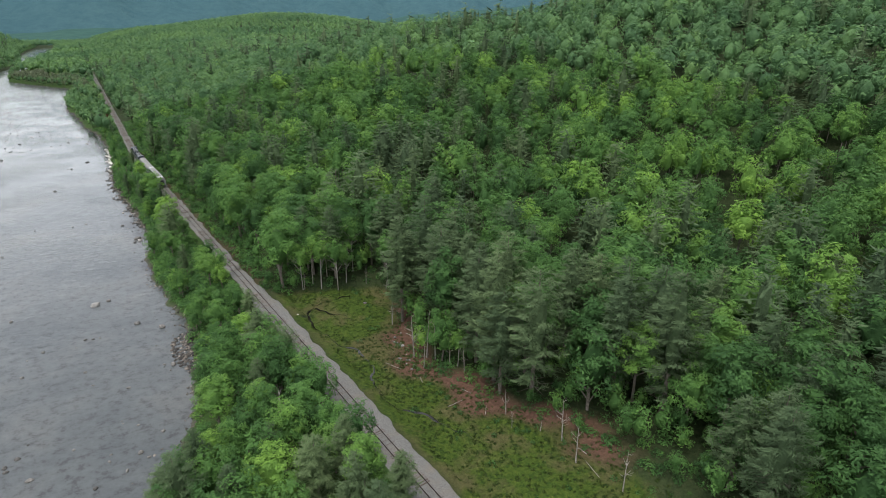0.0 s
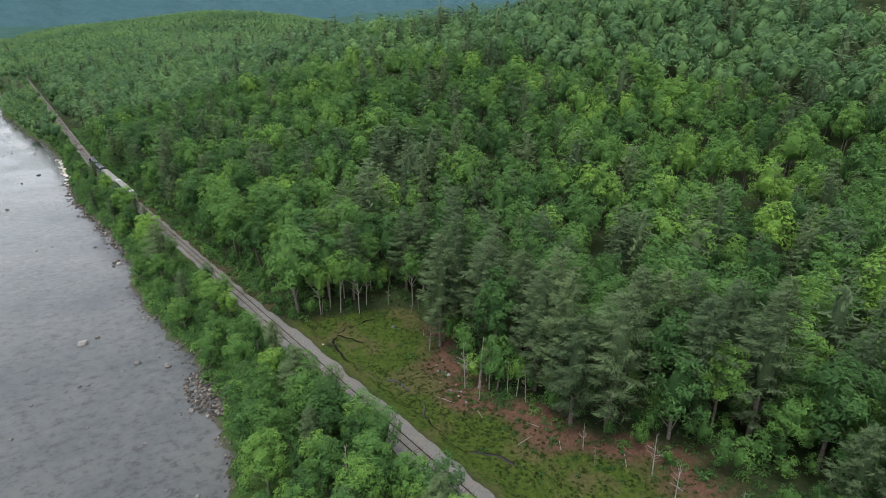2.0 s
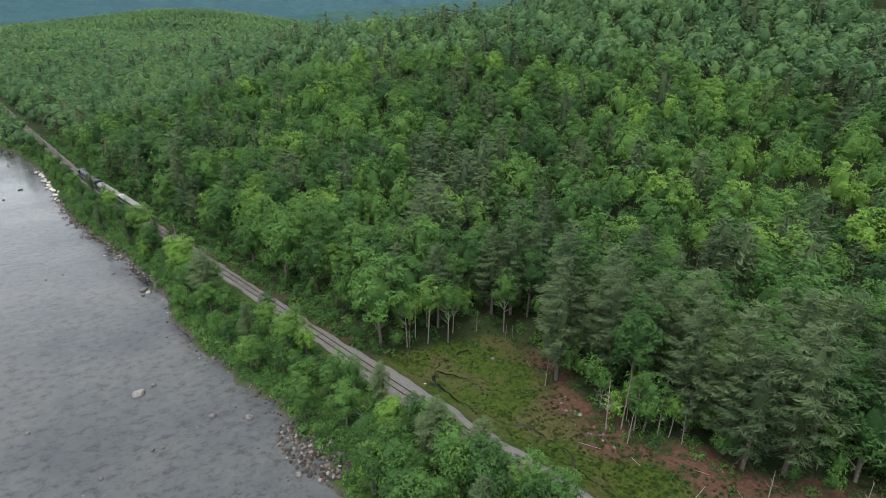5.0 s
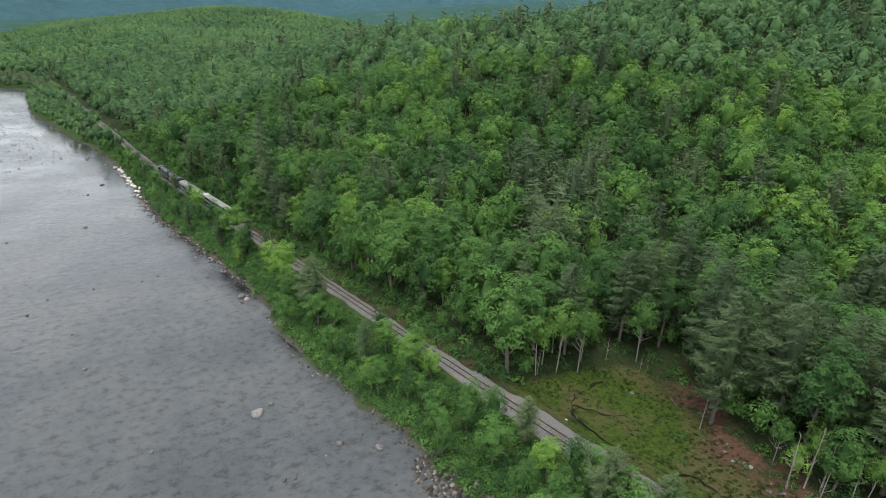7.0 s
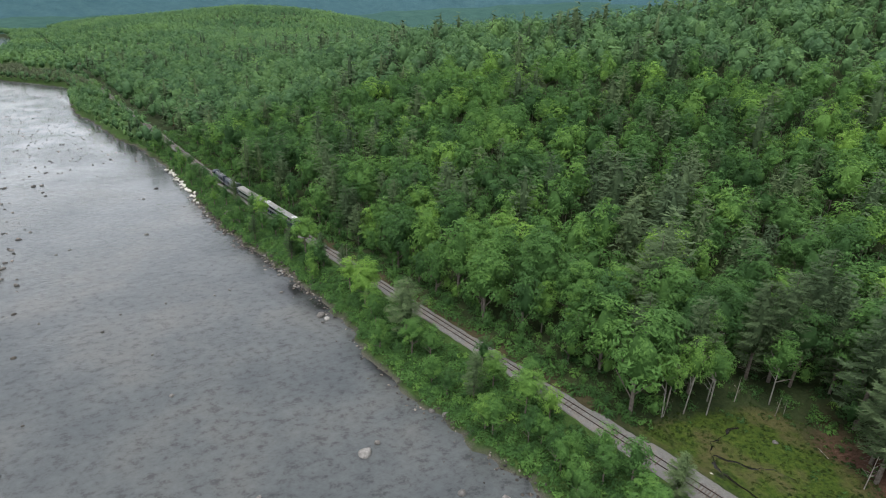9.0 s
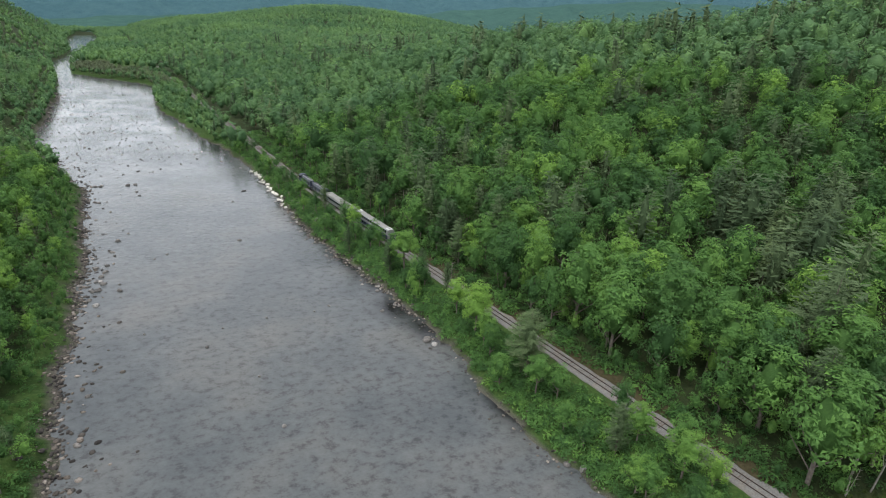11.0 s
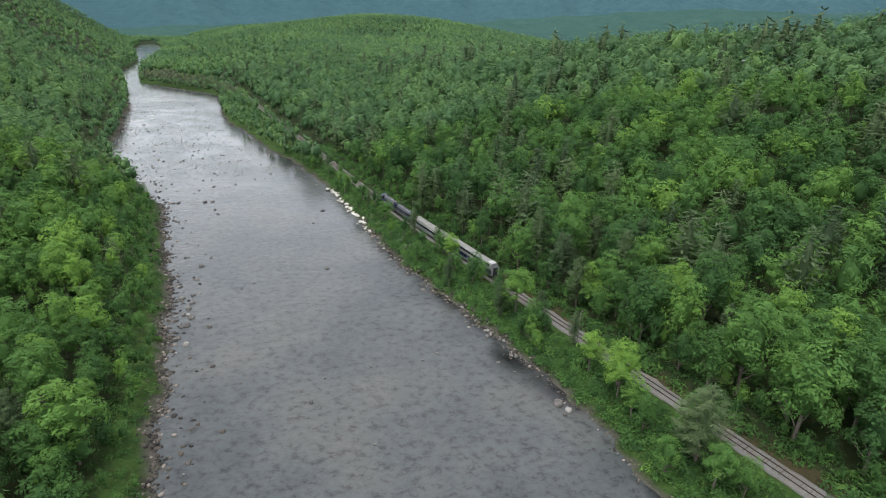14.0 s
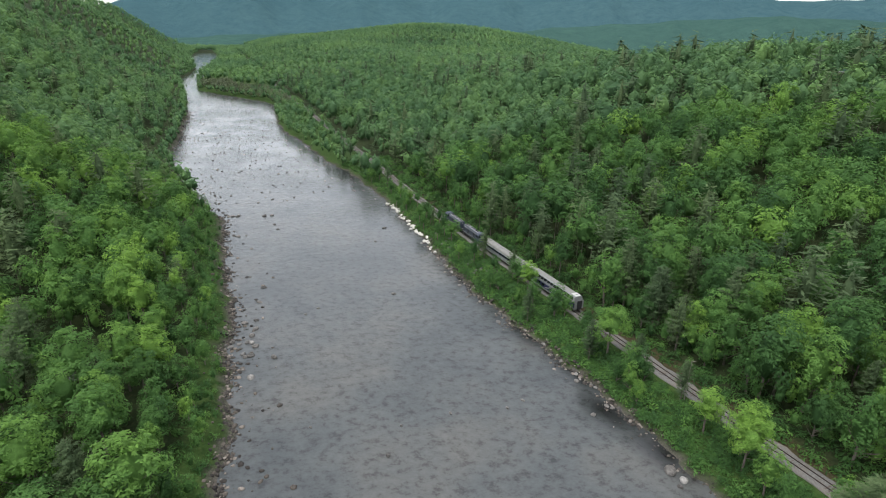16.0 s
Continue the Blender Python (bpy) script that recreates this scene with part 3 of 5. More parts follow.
# trees that stand out: along, across, height, kind (0 broad, 1 pine), hue
LANDMARKS = [(248.7, 34.6, 12.5, 0, 0.6), (211.6, 33.5, 11, 0, 0.85), (209.5, 31.5, 10, 0, 0.8), (285, 36.2, 10, 0, 0.9), (313, 37.5, 10, 1, 0.6), (334, 35.7, 9, 0, 0.5),
             (219.3, 33, 9, 0, 0.8), (189.2, 29.8, 13, 1, 0.6), (184, 27.5, 9, 0, 0.4), (162.2, 32, 8, 0, 0.6), (152.4, 30.9, 9, 0, 0.75), (133, 28.4, 6.5, 0, 0.2),
             (122.8, 33.2, 8, 1, 0.8), (115.4, 29.4, 9, 0, 0.88), (103.1, 32.0, 9, 1, 0.9), (90.6, 15.5, 12, 0, 0.7), (79, 28, 12, 0, 0.55), (66, 17.2, 13, 0, 0.9),
             (62, 22.7, 13, 1, 0.8), (58.8, 29, 12, 0, 0.7), (53, 32.5, 11, 1, 0.6), (104.4, 29.2, 13, 1, 0.7), (124, 25.5, 9, 0, 0.4),
             (61, 68, 26, 1, 0.5), (103, 64.5, 26, 1, 0.4), (70, 66, 26.5, 1, 0.6), (77, 67, 25, 1, 0.2), (94, 70, 25, 1, 0.3), (87, 73, 24, 1, 0.5), (47, 108, 21, 1, 0.6), (99, 78, 25, 1, 0.4), (82, 80, 24, 1, 0.6),
             (133, 56.2, 17, 3, 0.6), (131.6, 63.4, 13, 3, 0.55), (130, 60, 16, 3, 0.5), (123, 72.5, 16, 3, 0.5), (135, 51.5, 14, 3, 0.6), (139.5, 47.5, 22, 2, 0.55), (136, 68, 17, 3, 0.4),
             (91.4, 61.8, 9, 3, 0.4), (78.4, 63, 9, 3, 0.65), (34.5, 90, 12.5, 0, 1.0), (56.4, 89.5, 16, 0, 0.5), (86.2, 62.5, 9, 3, 0.7), (29, 92, 14, 0, 0.9), (48, 83, 19, 0, 0.7),
             (303.3, -65.7, 16, 0, 0.85), (279, -63.3, 14, 0, 0.8), (256, -70.8, 16, 0, 0.55), (241.7, -66, 15, 0, 0.6), (249, -80, 16, 0, 0.7), (295, -87, 16, 1, 0.5), (281, -86, 16, 1, 0.5)]

step = 7.6


def candidates(s0, s1, n0, n1, st):
    a, b = np.meshgrid(np.arange(s0, s1, st), np.arange(n0, n1, st), indexing="ij")
    a = a + (np.arange(b.shape[1]) % 2 * 0.5 * st)[None, :]
    return (a + prng.uniform(-0.48, 0.48, a.shape) * st).ravel(), (b + prng.uniform(-0.48, 0.48, a.shape) * st).ravel()


s_, n_ = candidates(-40, 900, -330, 420, step)
q_s, q_n = candidates(45, 420, 0, 46, 5.0)
q_ok = (q_n > right_bank(q_s) + 2.0) & (q_n < track_n(q_s) - 4.8)
s_, n_ = np.append(s_, q_s[q_ok]), np.append(n_, q_n[q_ok])
d_ = n_ - track_n(s_)
e_ = left_bank(s_) - n_
w_ = n_ - right_bank(s_)
roll = prng.random(len(s_))
line = np.where(s_ < 136, np.maximum(meadow_edge(s_) - track_n(s_) + 5, 8), np.where(s_ > 480, 3.2, 7.2))
inland = (d_ > line)
strip = (w_ > np.where(s_ > 345, 1.0, 2.5)) & (d_ < np.where(s_ > 480, -2.8, -4.6))
density = np.interp(s_, [30, 45, 108, 114, 135, 180, 200, 340, 380, 420, 900], [1, 1, 1, 0.35, 0.5, 0.6, 0.42, 0.42, 1, 1, 1])
left = (e_ > 3.5)
bog = np.hypot((s_ - 293) / 1.8, n_ + 76) < 7
keep = (inland | (strip & (roll < density)) | left) & ~bog
keep &= ~((s_ < 40) & (e_ > -400) & (n_ < 0)) & ~((e_ > 0) & (s_ < 170))
keep &= (d_ < np.minimum(60 + 1.15 * np.maximum(s_ + 40, 0) + 90, np.interp(s_, [200, 300, 900], [420, 300, 270])))
for ls, ln, *_ in LANDMARKS:
    keep &= np.hypot(s_ - ls, n_ - ln) > 3.6
unseen = (e_ > 0) & (-53 - n_ > np.where(s_ < 320, 0.4 * (s_ - 165) + 20, 0.25 * (s_ - 165) + 45))
hid_s, hid_n = s_[keep & unseen], n_[keep & unseen]
keep &= ~unseen
s_, n_, d_, e_, w_, strip, left = (v[keep] for v in (s_, n_, d_, e_, w_, strip, left))
count = len(s_)
hgt = prng.normal(20.5, 3.6, count).clip(12, 27)
hgt = np.where(strip, np.interp(s_, [40, 108, 116, 400, 500], [12.5, 12, 9, 9, 12]) * prng.uniform(0.75, 1.15, count), hgt)
hgt = np.where(left, np.interp(e_, [3, 9, 16, 30], [5, 8.5, 14.5, 19]) * prng.uniform(0.85, 1.2, count), hgt)
hgt = np.where((d_ > 0) & (d_ < 13), hgt * prng.uniform(0.62, 1.0, count), hgt)
patch = np.sin(s_ * 0.021 + 1.3) * np.sin(n_ * 0.027 - s_ * 0.011) + 0.5 * np.sin(s_ * 0.06 + n_ * 0.045)
hue = np.clip(0.35 + 0.14 * patch + prng.normal(0, 0.25, count) + np.where(left & (s_ > 320), 0.2, 0.04 * left) + 0.16 * np.exp(-((s_ - 90) / 80) ** 2 - ((d_ - 140) / 70) ** 2) - 0.3 * (s_ < 75) * (d_ > 20) * (d_ < 95), 0, 1)
pine = prng.random(count) < np.clip(0.13 - 0.12 * patch - 0.07 * ((s_ > 330) | (d_ > 190)) + 0.3 * ((s_ < 75) & (d_ > 20) & (d_ < 90)) + 0.2 * ((d_ > 15) & (d_ < 60) & (s_ > 40) & (s_ < 130)), 0.03, 0.6)
hgt = np.where(pine, hgt * 1.15, hgt)
dist = np.hypot(s_ - np.clip(s_, 0, 165), n_ - np.clip(-0.32 * s_, -53, 0))
near = (dist < 160) & (s_ < 330) & (((d_ < np.interp(s_, [0, 105, 150], [66, 66, 36])) & (d_ > -60) & (s_ > 8)) | ((e_ > 0) & (e_ < 30) & (s_ > 225) & (s_ < 315)))

# ---- single trees beside the line ----


HUES = (0.12, 0.32, 0.5, 0.7, 0.93)


def tree_meshes(kind, k, hue):
    (cv, cf, *ct), (tv, tf) = (BROAD_NEAR, PINE_NEAR, BROAD_LOW, BIRCH)[kind][k]
    crown = mesh_from("crown", cv, cf, needle_stuff if kind == 1 else leaf_stuff)
    smooth_shade(crown)
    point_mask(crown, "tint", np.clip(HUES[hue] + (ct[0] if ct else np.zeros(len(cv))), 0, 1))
    trunk = mesh_from("trunk", tv, tf, pale_bark if kind == 3 else bark)
    return crown, trunk


PROTO = {}


def plant(s, n, h, kind, seed, where, hue, wide=1.0):
    x, y = xy(s, n)
    z = float(height(s, n))
    key = (kind, seed % (8, 4, 5, 4)[kind], min(int(hue * 5), 4))
    if key not in PROTO:
        PROTO[key] = tree_meshes(*key)
    crown, trunk = PROTO[key]
    root = new("pine_tree" if kind == 1 else "broadleaf_tree")
    k = h / (15.0, 18.0, 12.0, 15.0)[kind]
    r = np.random.default_rng(seed)
    root.matrix_basis = Matrix.Translation((x, y, z)) @ Matrix.Rotation(r.uniform(0, 6.28), 4, "Z") @ Matrix.Diagonal((k * wide * r.uniform(1.0, 1.2), k * wide * r.uniform(1.0, 1.2), k, 1))
    for nm, me in (("trunk", trunk), ("crown", crown)):
        o = new(nm, me)
        o.parent = root
    size = "tall" if h > 15 else "medium" if h > 10 else "small"
    what = ("green broadleaf tree", "grey-green pine", "bushy green tree", "slender pale-trunked birch")[kind]
    tagged(root, f"{size} {what} {where}", "pine" if kind == 1 else "tree", "trees " + where)


for i in np.nonzero(near)[0]:
    where = "on the river bank" if strip[i] or left[i] else "at the forest edge by the railway"
    low = strip[i] or (0 < d_[i] < 15) or (0 < e_[i] < 10) or (s_[i] < 112 and 0 < n_[i] - meadow_edge(s_[i]) < 10)
    edge_tree = 112 < s_[i] < 140 and 0 < n_[i] - meadow_edge(s_[i]) < 11
    plant(s_[i], n_[i], hgt[i], 1 if pine[i] else 2 if low else 3 if edge_tree and i % 3 else 0, int(i), where, float(hue[i]))
for k, (ls, ln, lh, kind, lt) in enumerate(LANDMARKS):
    where = "on the river bank" if ln < 38 else "at the edge of the boggy meadow"
    plant(ls, ln, lh * (1.3 if 120 < ls < 260 and ln < 36 else 1.12), kind, 1000 + k, where, lt, 1.0 if lh > 15 or kind == 3 else 1.25)

# two trees with withered foliage by the line
withered = leaf_material("withered_leaves", [(0.0, (0.1, 0.05, 0.03)), (0.5, (0.15, 0.075, 0.04)), (1.0, (0.2, 0.11, 0.06))])
for k, (ws_, wn_, wh) in enumerate(((505.1, 49.4, 8.0), (484.0, 63.9, 9.0))):
    (cv, cf, ct), (tv, tf) = BROAD_LOW[k]
    root = new("withered_tree")
    x, y = xy(ws_, wn_)
    root.matrix_basis = Matrix.Translation((x, y, float(height(ws_, wn_)))) @ Matrix.Diagonal((wh / 17, wh / 17, wh / 12, 1))
    me = mesh_from("crown", cv, cf, withered)
    point_mask(me, "tint", np.clip(0.5 + 3 * ct, 0, 1))
    for nm, m in (("crown", me), ("trunk", mesh_from("trunk", tv, tf, bark))):
        o = new(nm, m)
        o.parent = root
    tagged(root, "small tree with withered rust-brown foliage beside the railway", "tree", "withered trees")

# ---- the forest as one mass ----


def mass(name, label, idx, ss_, nn_, hh, tint, is_pine, broad, pines, mats, trunks):
    rng = np.random.default_rng(len(idx))
    x, y = xy(ss_[idx], nn_[idx])
    z = height(ss_[idx], nn_[idx])
    V, F, T, M, off = [], [], [], [], 0
    for a, j in enumerate(idx):
        v, f, *dt = (pines if is_pine[j] else broad)[rng.integers(len(pines if is_pine[j] else broad))]
        k = hh[j] / (18.0 if is_pine[j] else 15.0)
        c, s = np.cos(rng.uniform(0, 6.28)), np.sin(rng.uniform(0, 6.28))
        ln = np.hypot(c, s) + 1e-6
        c, s = c / ln * k, s / ln * k
        wide = rng.uniform(0.85, 1.2)
        w = np.empty_like(v)
        w[:, 0] = (v[:, 0] * c - v[:, 1] * s) * wide + x[a]
        w[:, 1] = (v[:, 0] * s + v[:, 1] * c) * wide + y[a]
        w[:, 2] = v[:, 2] * k + z[a]
        V.append(w)
        F.append(f + off)
        off += len(w)
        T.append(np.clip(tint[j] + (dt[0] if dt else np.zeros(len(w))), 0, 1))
        M.append(np.full(len(f), 1 if is_pine[j] else 0))
        if trunks:
            tv, tf = prism((x[a], y[a], z[a] - 0.5), (x[a], y[a], z[a] + hh[j] * 0.62), 0.2, 0.1, 3)
            tf = split(tf)
            V.append(tv)
            F.append(tf + off)
            off += len(tv)
            T.append(np.zeros(len(tv)))
            M.append(np.full(len(tf), 2))
    me = mesh_from(name, np.vstack(V), np.vstack(F), mats[0])
    for m in mats[1:]:
        me.materials.append(m)
    me.polygons.foreach_set("material_index", np.concatenate(M).astype(np.int32))
    smooth_shade(me)
    point_mask(me, "tint", np.concatenate(T))
    return tagged(new(name, me), label, "forest", kind="stuff")


mid = np.nonzero(~near & (dist < 285))[0]
fars = np.nonzero(~near & (dist >= 285))[0]
mass("forest", "dense mixed forest of green broadleaf trees and pines on the slope", mid, s_, n_, hgt, hue, pine, BROAD_MID, PINE_MID, (leaf_stuff, needle_stuff, bark), True)
mass("forest", "dense mixed forest up the valley and over the ridge", fars, s_, n_, hgt, hue, pine, BROAD_FAR, PINE_FAR, (leaf_far_haze, needle_stuff, bark), False)

f_s, f_n = candidates(880, 2600, -420, 1000, 13.0)
ok = ((f_n > right_bank(f_s) + 1) & (np.abs(f_n - track_n(f_s)) > 2.5)) | (f_n < left_bank(f_s) - 1) | (f_s > 2256)
g_s, g_n = (np.concatenate(v) for v in zip(candidates(-160, 330, 405, 900, 16), candidates(0, 330, 400, 620, 11)))
k_s = np.arange(430, 2250, 2.5) + prng.uniform(-2, 2, 728)
k_n = np.where(np.arange(728) % 2, right_bank(k_s) + prng.uniform(0.5, 5, 728), left_bank(k_s) - prng.uniform(0.5, 4, 728))
l_s, l_n = candidates(450, 900, -480, -325, 13)
b_s, b_n = candidates(-250, 60, 90, 420, 12)
b_ok = b_n > 60 + 1.15 * np.maximum(b_s + 40, 0) + 125
r_s, r_n = candidates(200, 900, 290, 900, 14)
r_ok = r_n - track_n(r_s) > np.interp(r_s, [200, 300, 900], [420, 300, 270])
r_s, r_n = r_s[r_ok], r_n[r_ok]
y_s, y_n = candidates(-60, 150, -330, -50, 11)
y_ok = y_n < left_bank(y_s) - 2
y_s, y_n = y_s[y_ok], y_n[y_ok]
ok &= ~((f_s < 1040) & (f_n > right_bank(f_s)) & (f_n < np.minimum(right_bank(f_s) + 46, track_n(f_s))))
f_s, f_n = np.concatenate([f_s[ok], g_s, l_s, b_s[b_ok], hid_s[::3], y_s, r_s, k_s]), np.concatenate([f_n[ok], g_n, l_n, b_n[b_ok], hid_n[::3], y_n, r_n, k_n])
seen = (f_n > np.interp(f_s, [150, 500, 900, 1700, 2250, 2400], [-420, -400, -320, -270, -200, 20])) & (f_n < np.interp(f_s, [300, 360, 500, 570, 640, 720, 1200, 1850, 2250, 2600], [800, 520, 560, 400, 400, 480, 1000, 1000, 560, 500]))
f_s, f_n = f_s[seen], f_n[seen]
f_h = prng.uniform(13, 19, len(f_s)) + np.where(f_n > 0, 5.0, 0.0)
f_h[-(len(k_s) - 4):] = prng.uniform(6, 13, len(k_s) - 4)
f_t = np.clip(0.45 + 0.3 * np.sin(f_s * 0.013) * np.sin(f_n * 0.017) + prng.normal(0, 0.2, len(f_s)), 0, 1)
mass("far_woods", "distant hazy woods on the hills", np.arange(len(f_s)), f_s, f_n, f_h, f_t, np.zeros(len(f_s), bool), DOT_FAR, DOT_FAR, (leaf_far_haze,), False)

# ---- willows on the river bend ----
v_s, v_n = candidates(735, 1040, -25, 62, 6.2)
v_ok = (v_n > right_bank(v_s) + 0.6) & (v_n < track_n(v_s) - 3) & (v_n < right_bank(v_s) + 48)
v_s, v_n = v_s[v_ok], v_n[v_ok]
mass("willow_thicket", "olive grey-green willow thicket on the river bend", np.arange(len(v_s)), v_s, v_n, prng.uniform(9, 14, len(v_s)) * np.interp(v_n - right_bank(v_s), [0, 6], [0.6, 1.0]),
     np.clip(prng.normal(0.35, 0.25, len(v_s)), 0, 1), np.zeros(len(v_s), bool), BROAD_FAR, BROAD_FAR, (willow_mat,), False)

# ---- young trees under the forest's edges ----
u1_s, u1_n = candidates(-10, 138, 40, 125, 4.7)
u1 = (u1_n > meadow_edge(u1_s) + np.where(u1_s > 112, 9, np.where(u1_s < 58, 2.0, 4.0))) & (u1_n < meadow_edge(u1_s) + 48)
u2_s, u2_n = candidates(185, 430, -115, -38, 5.2)
u2 = (left_bank(u2_s) - u2_n > 1.4) & (left_bank(u2_s) - u2_n < 45) & (np.hypot((u2_s - 293) / 1.8, u2_n + 76) > 7)
u3_s, u3_n = candidates(138, 430, 40, 92, 4.8)
u3 = (u3_n > track_n(u3_s) + 4.9) & (u3_n < track_n(u3_s) + np.where(u3_s < 260, 45, 19))
u_s, u_n = np.concatenate([u1_s[u1], u2_s[u2], u3_s[u3]]), np.concatenate([u1_n[u1], u2_n[u2], u3_n[u3]])
u_h = prng.uniform(4.5, 10.5, len(u_s)) * np.where(u_n < -30, np.interp(left_bank(u_s) - u_n, [2, 10], [0.5, 1.15]), np.interp(u_n - track_n(u_s), [5, 10], [0.5, 1.0]))
u_t = np.clip(prng.normal(0.38, 0.2, len(u_s)), 0, 1)
mass("undergrowth", "leafy young trees filling the forest's edges", np.arange(len(u_s)), u_s, u_n, u_h * 1.25, u_t, np.zeros(len(u_s), bool), LOW_MID, LOW_MID, (leaf_stuff,), False)

# ---- shrubs and tall grass on the banks ----
def kites_tri(p, nrm, size, rng, single=False):
    v, f = kites(p, nrm, size, rng)
    return v, f[:, :3] if single else split(f)


SHRUB = []
for k in range(6):
    r = np.random.default_rng(300 + k)
    d = r.normal(size=(58, 3))
    d[:, 2] = np.abs(d[:, 2])
    d /= np.linalg.norm(d, axis=1)[:, None]
    SHRUB.append(kites_tri(d * [1.0, 1.0, 0.9] * r.uniform(0.6, 1.1, (58, 1)), d + [0, 0, 0.5] + r.normal(scale=0.4, size=(58, 3)), 0.27, r, True))
b_s = prng.uniform(40, 480, 3300)
side = prng.random(3300) < 0.7
lo, hi = right_bank(b_s) + 1.2, track_n(b_s) - 4.2
b_n = np.where(side, lo + (hi - lo) * prng.random(3300), left_bank(b_s) - 2.0 - 9 * prng.random(3300))
b_ok = np.where(side, hi > lo, b_s > 200)
extra_s = prng.uniform(136, 480, 1150)
extra_n = track_n(extra_s) + 3.7 + 11 * prng.random(1150) ** 1.4
tuft_s = prng.uniform(20, 134, 260)
tuft_n = track_n(tuft_s) + 5 + (meadow_edge(tuft_s) + 8 - track_n(tuft_s) - 5) * prng.random(260) ** 0.3
wood_s = prng.uniform(0, 145, 900)
wood_n = meadow_edge(wood_s) + 3.5 + 62 * prng.random(900) ** 1.3
b_s, b_n = np.concatenate([wood_s, b_s[b_ok], extra_s, tuft_s]), np.concatenate([wood_n, b_n[b_ok], extra_n, tuft_n])
dense_s = prng.uniform(120, 340, 1100)
dense_n = right_bank(dense_s) + 0.8 + (track_n(dense_s) - 5.2 - right_bank(dense_s)) * prng.random(1100)
b_s, b_n = np.concatenate([b_s[:900], dense_s, b_s[900:]]), np.concatenate([b_n[:900], dense_n, b_n[900:]])
b_h = prng.uniform(0.35, 1.4, len(b_s)) ** 1.3 * 15.0
b_h[900:2000] = prng.uniform(13, 27, 1100)
b_h[-260:] *= 0.6
b_h[:900] *= 1.1
b_h[-1410:-260] *= 1.45

b_t = np.clip(prng.normal(0.27, 0.2, len(b_s)), 0, 1)
b_t[-260:] *= 0.5
mass("shrubs", "bright green shrubs and tall weeds on the banks", np.arange(len(b_s)), b_s, b_n, b_h, b_t, np.zeros(len(b_s), bool), SHRUB, SHRUB, (leaf_stuff,), False)

t_s = prng.uniform(25, 136, 2600)
t_n = track_n(t_s) + 5.5 + (meadow_edge(t_s) + 3 - track_n(t_s) - 5.5) * prng.random(2600)
t_h = prng.uniform(2.2, 6.0, 2600)
t_t = np.clip(prng.normal(0.3, 0.14, 2600), 0, 0.7)
TUSSOCK = []
for k in range(5):
    r = np.random.default_rng(330 + k)
    d = r.normal(size=(11, 3))
    d[:, 2] = np.abs(d[:, 2])
    d /= np.linalg.norm(d, axis=1)[:, None]
    TUSSOCK.append(kites_tri(d * [1.1, 1.1, 0.5] * r.uniform(0.5, 1.1, (11, 1)), d + [0, 0, 0.5] + r.normal(scale=0.3, size=(11, 3)), 0.6, r))
g_s = prng.uniform(45, 420, 1800)
g_n = right_bank(g_s) + 1.0 + (track_n(g_s) - 4.2 - right_bank(g_s) - 1.0) * prng.random(1800)
mass("bank_grass", "tall green grass on the river bank", np.arange(1800), g_s, g_n, prng.uniform(4, 9, 1800), np.clip(prng.normal(0.25, 0.16, 1800), 0, 1), np.zeros(1800, bool), TUSSOCK, TUSSOCK, (leaf_stuff,), False)
mass("sedge_tussocks", "mossy green sedge tussocks of the bog", np.arange(2600), t_s, t_n, t_h, t_t, np.zeros(2600, bool), TUSSOCK, TUSSOCK, (sedge_mat,), False)

# ---- railway ----
TOP = 3.95


def swept(name, s0, s1, st, profile, mat, wide=None):
    """A strip along the railway: profile is (across, height) points."""
    s = np.arange(s0, s1 + st, st)
    t = track_n(s)
    k = len(profile)
    V = []
    grown = 1 if wide is None else wide(s)
    for i, (a, h) in enumerate(profile):
        X, Y = xy(s, t + np.where(np.abs(a) > 2, np.sign(a) * (2 + (np.abs(a) - 2) * grown), a))
        V.append(np.stack([X, Y, np.full(len(s), h)], 1))
    V = np.stack(V, 1)
    i = np.arange(len(s) * k).reshape(len(s), k)
    f = np.stack([i[:-1, :-1], i[:-1, 1:], i[1:, 1:], i[1:, :-1]], -1).reshape(-1, 4)[:, ::-1]
    return mesh_from(name, V.reshape(-1, 3), f, mat)


track = tagged(new("railway_track"), "single railway track of dark rails on pale gravel ballast", "railway", kind="structure")
bed = swept("ballast", -60, 1000, 1.0, [(-4.0, 3.1), (-2.6, 3.72), (-1.9, TOP - 0.04), (1.9, TOP - 0.04), (2.6, 3.78), (3.3, 3.74), (4.2, 3.1)], gravel_mat, lambda s: 1 - 0.85 * smooth(128, 150, s))
co = np.empty(len(bed.vertices) * 3, dtype=np.float32)
bed.vertices.foreach_get("co", co)
co = co.reshape(-1, 3)
e = np.array([noise.noise(Vector((x * 0.22, y * 0.22, 0))) + 0.4 * noise.noise(Vector((x * 0.9, y * 0.9, 5))) for x, y, _ in co])
co[:, 0] += 0.8 * e * 0.8 * (np.tile([1, 0.5, 0, 0, 0.6, 1, 1], len(co) // 7))
co[:, 1] += 0.8 * e * 0.6 * (np.tile([1, 0.5, 0, 0, 0.6, 1, 1], len(co) // 7))
co[:, 2] += 0.05 * e
bed.vertices.foreach_set("co", co.ravel())
o = new("ballast", bed)
o.parent = track
for a in (-0.7175, 0.7175):
    r = swept("rail", -60, 1000, 2.0, [(a - 0.07, TOP), (a - 0.055, TOP + 0.04), (a - 0.036, TOP + 0.17), (a + 0.036, TOP + 0.17), (a + 0.055, TOP + 0.04), (a + 0.07, TOP)], rail_mat)
    o = new("rail", r)
    o.parent = track
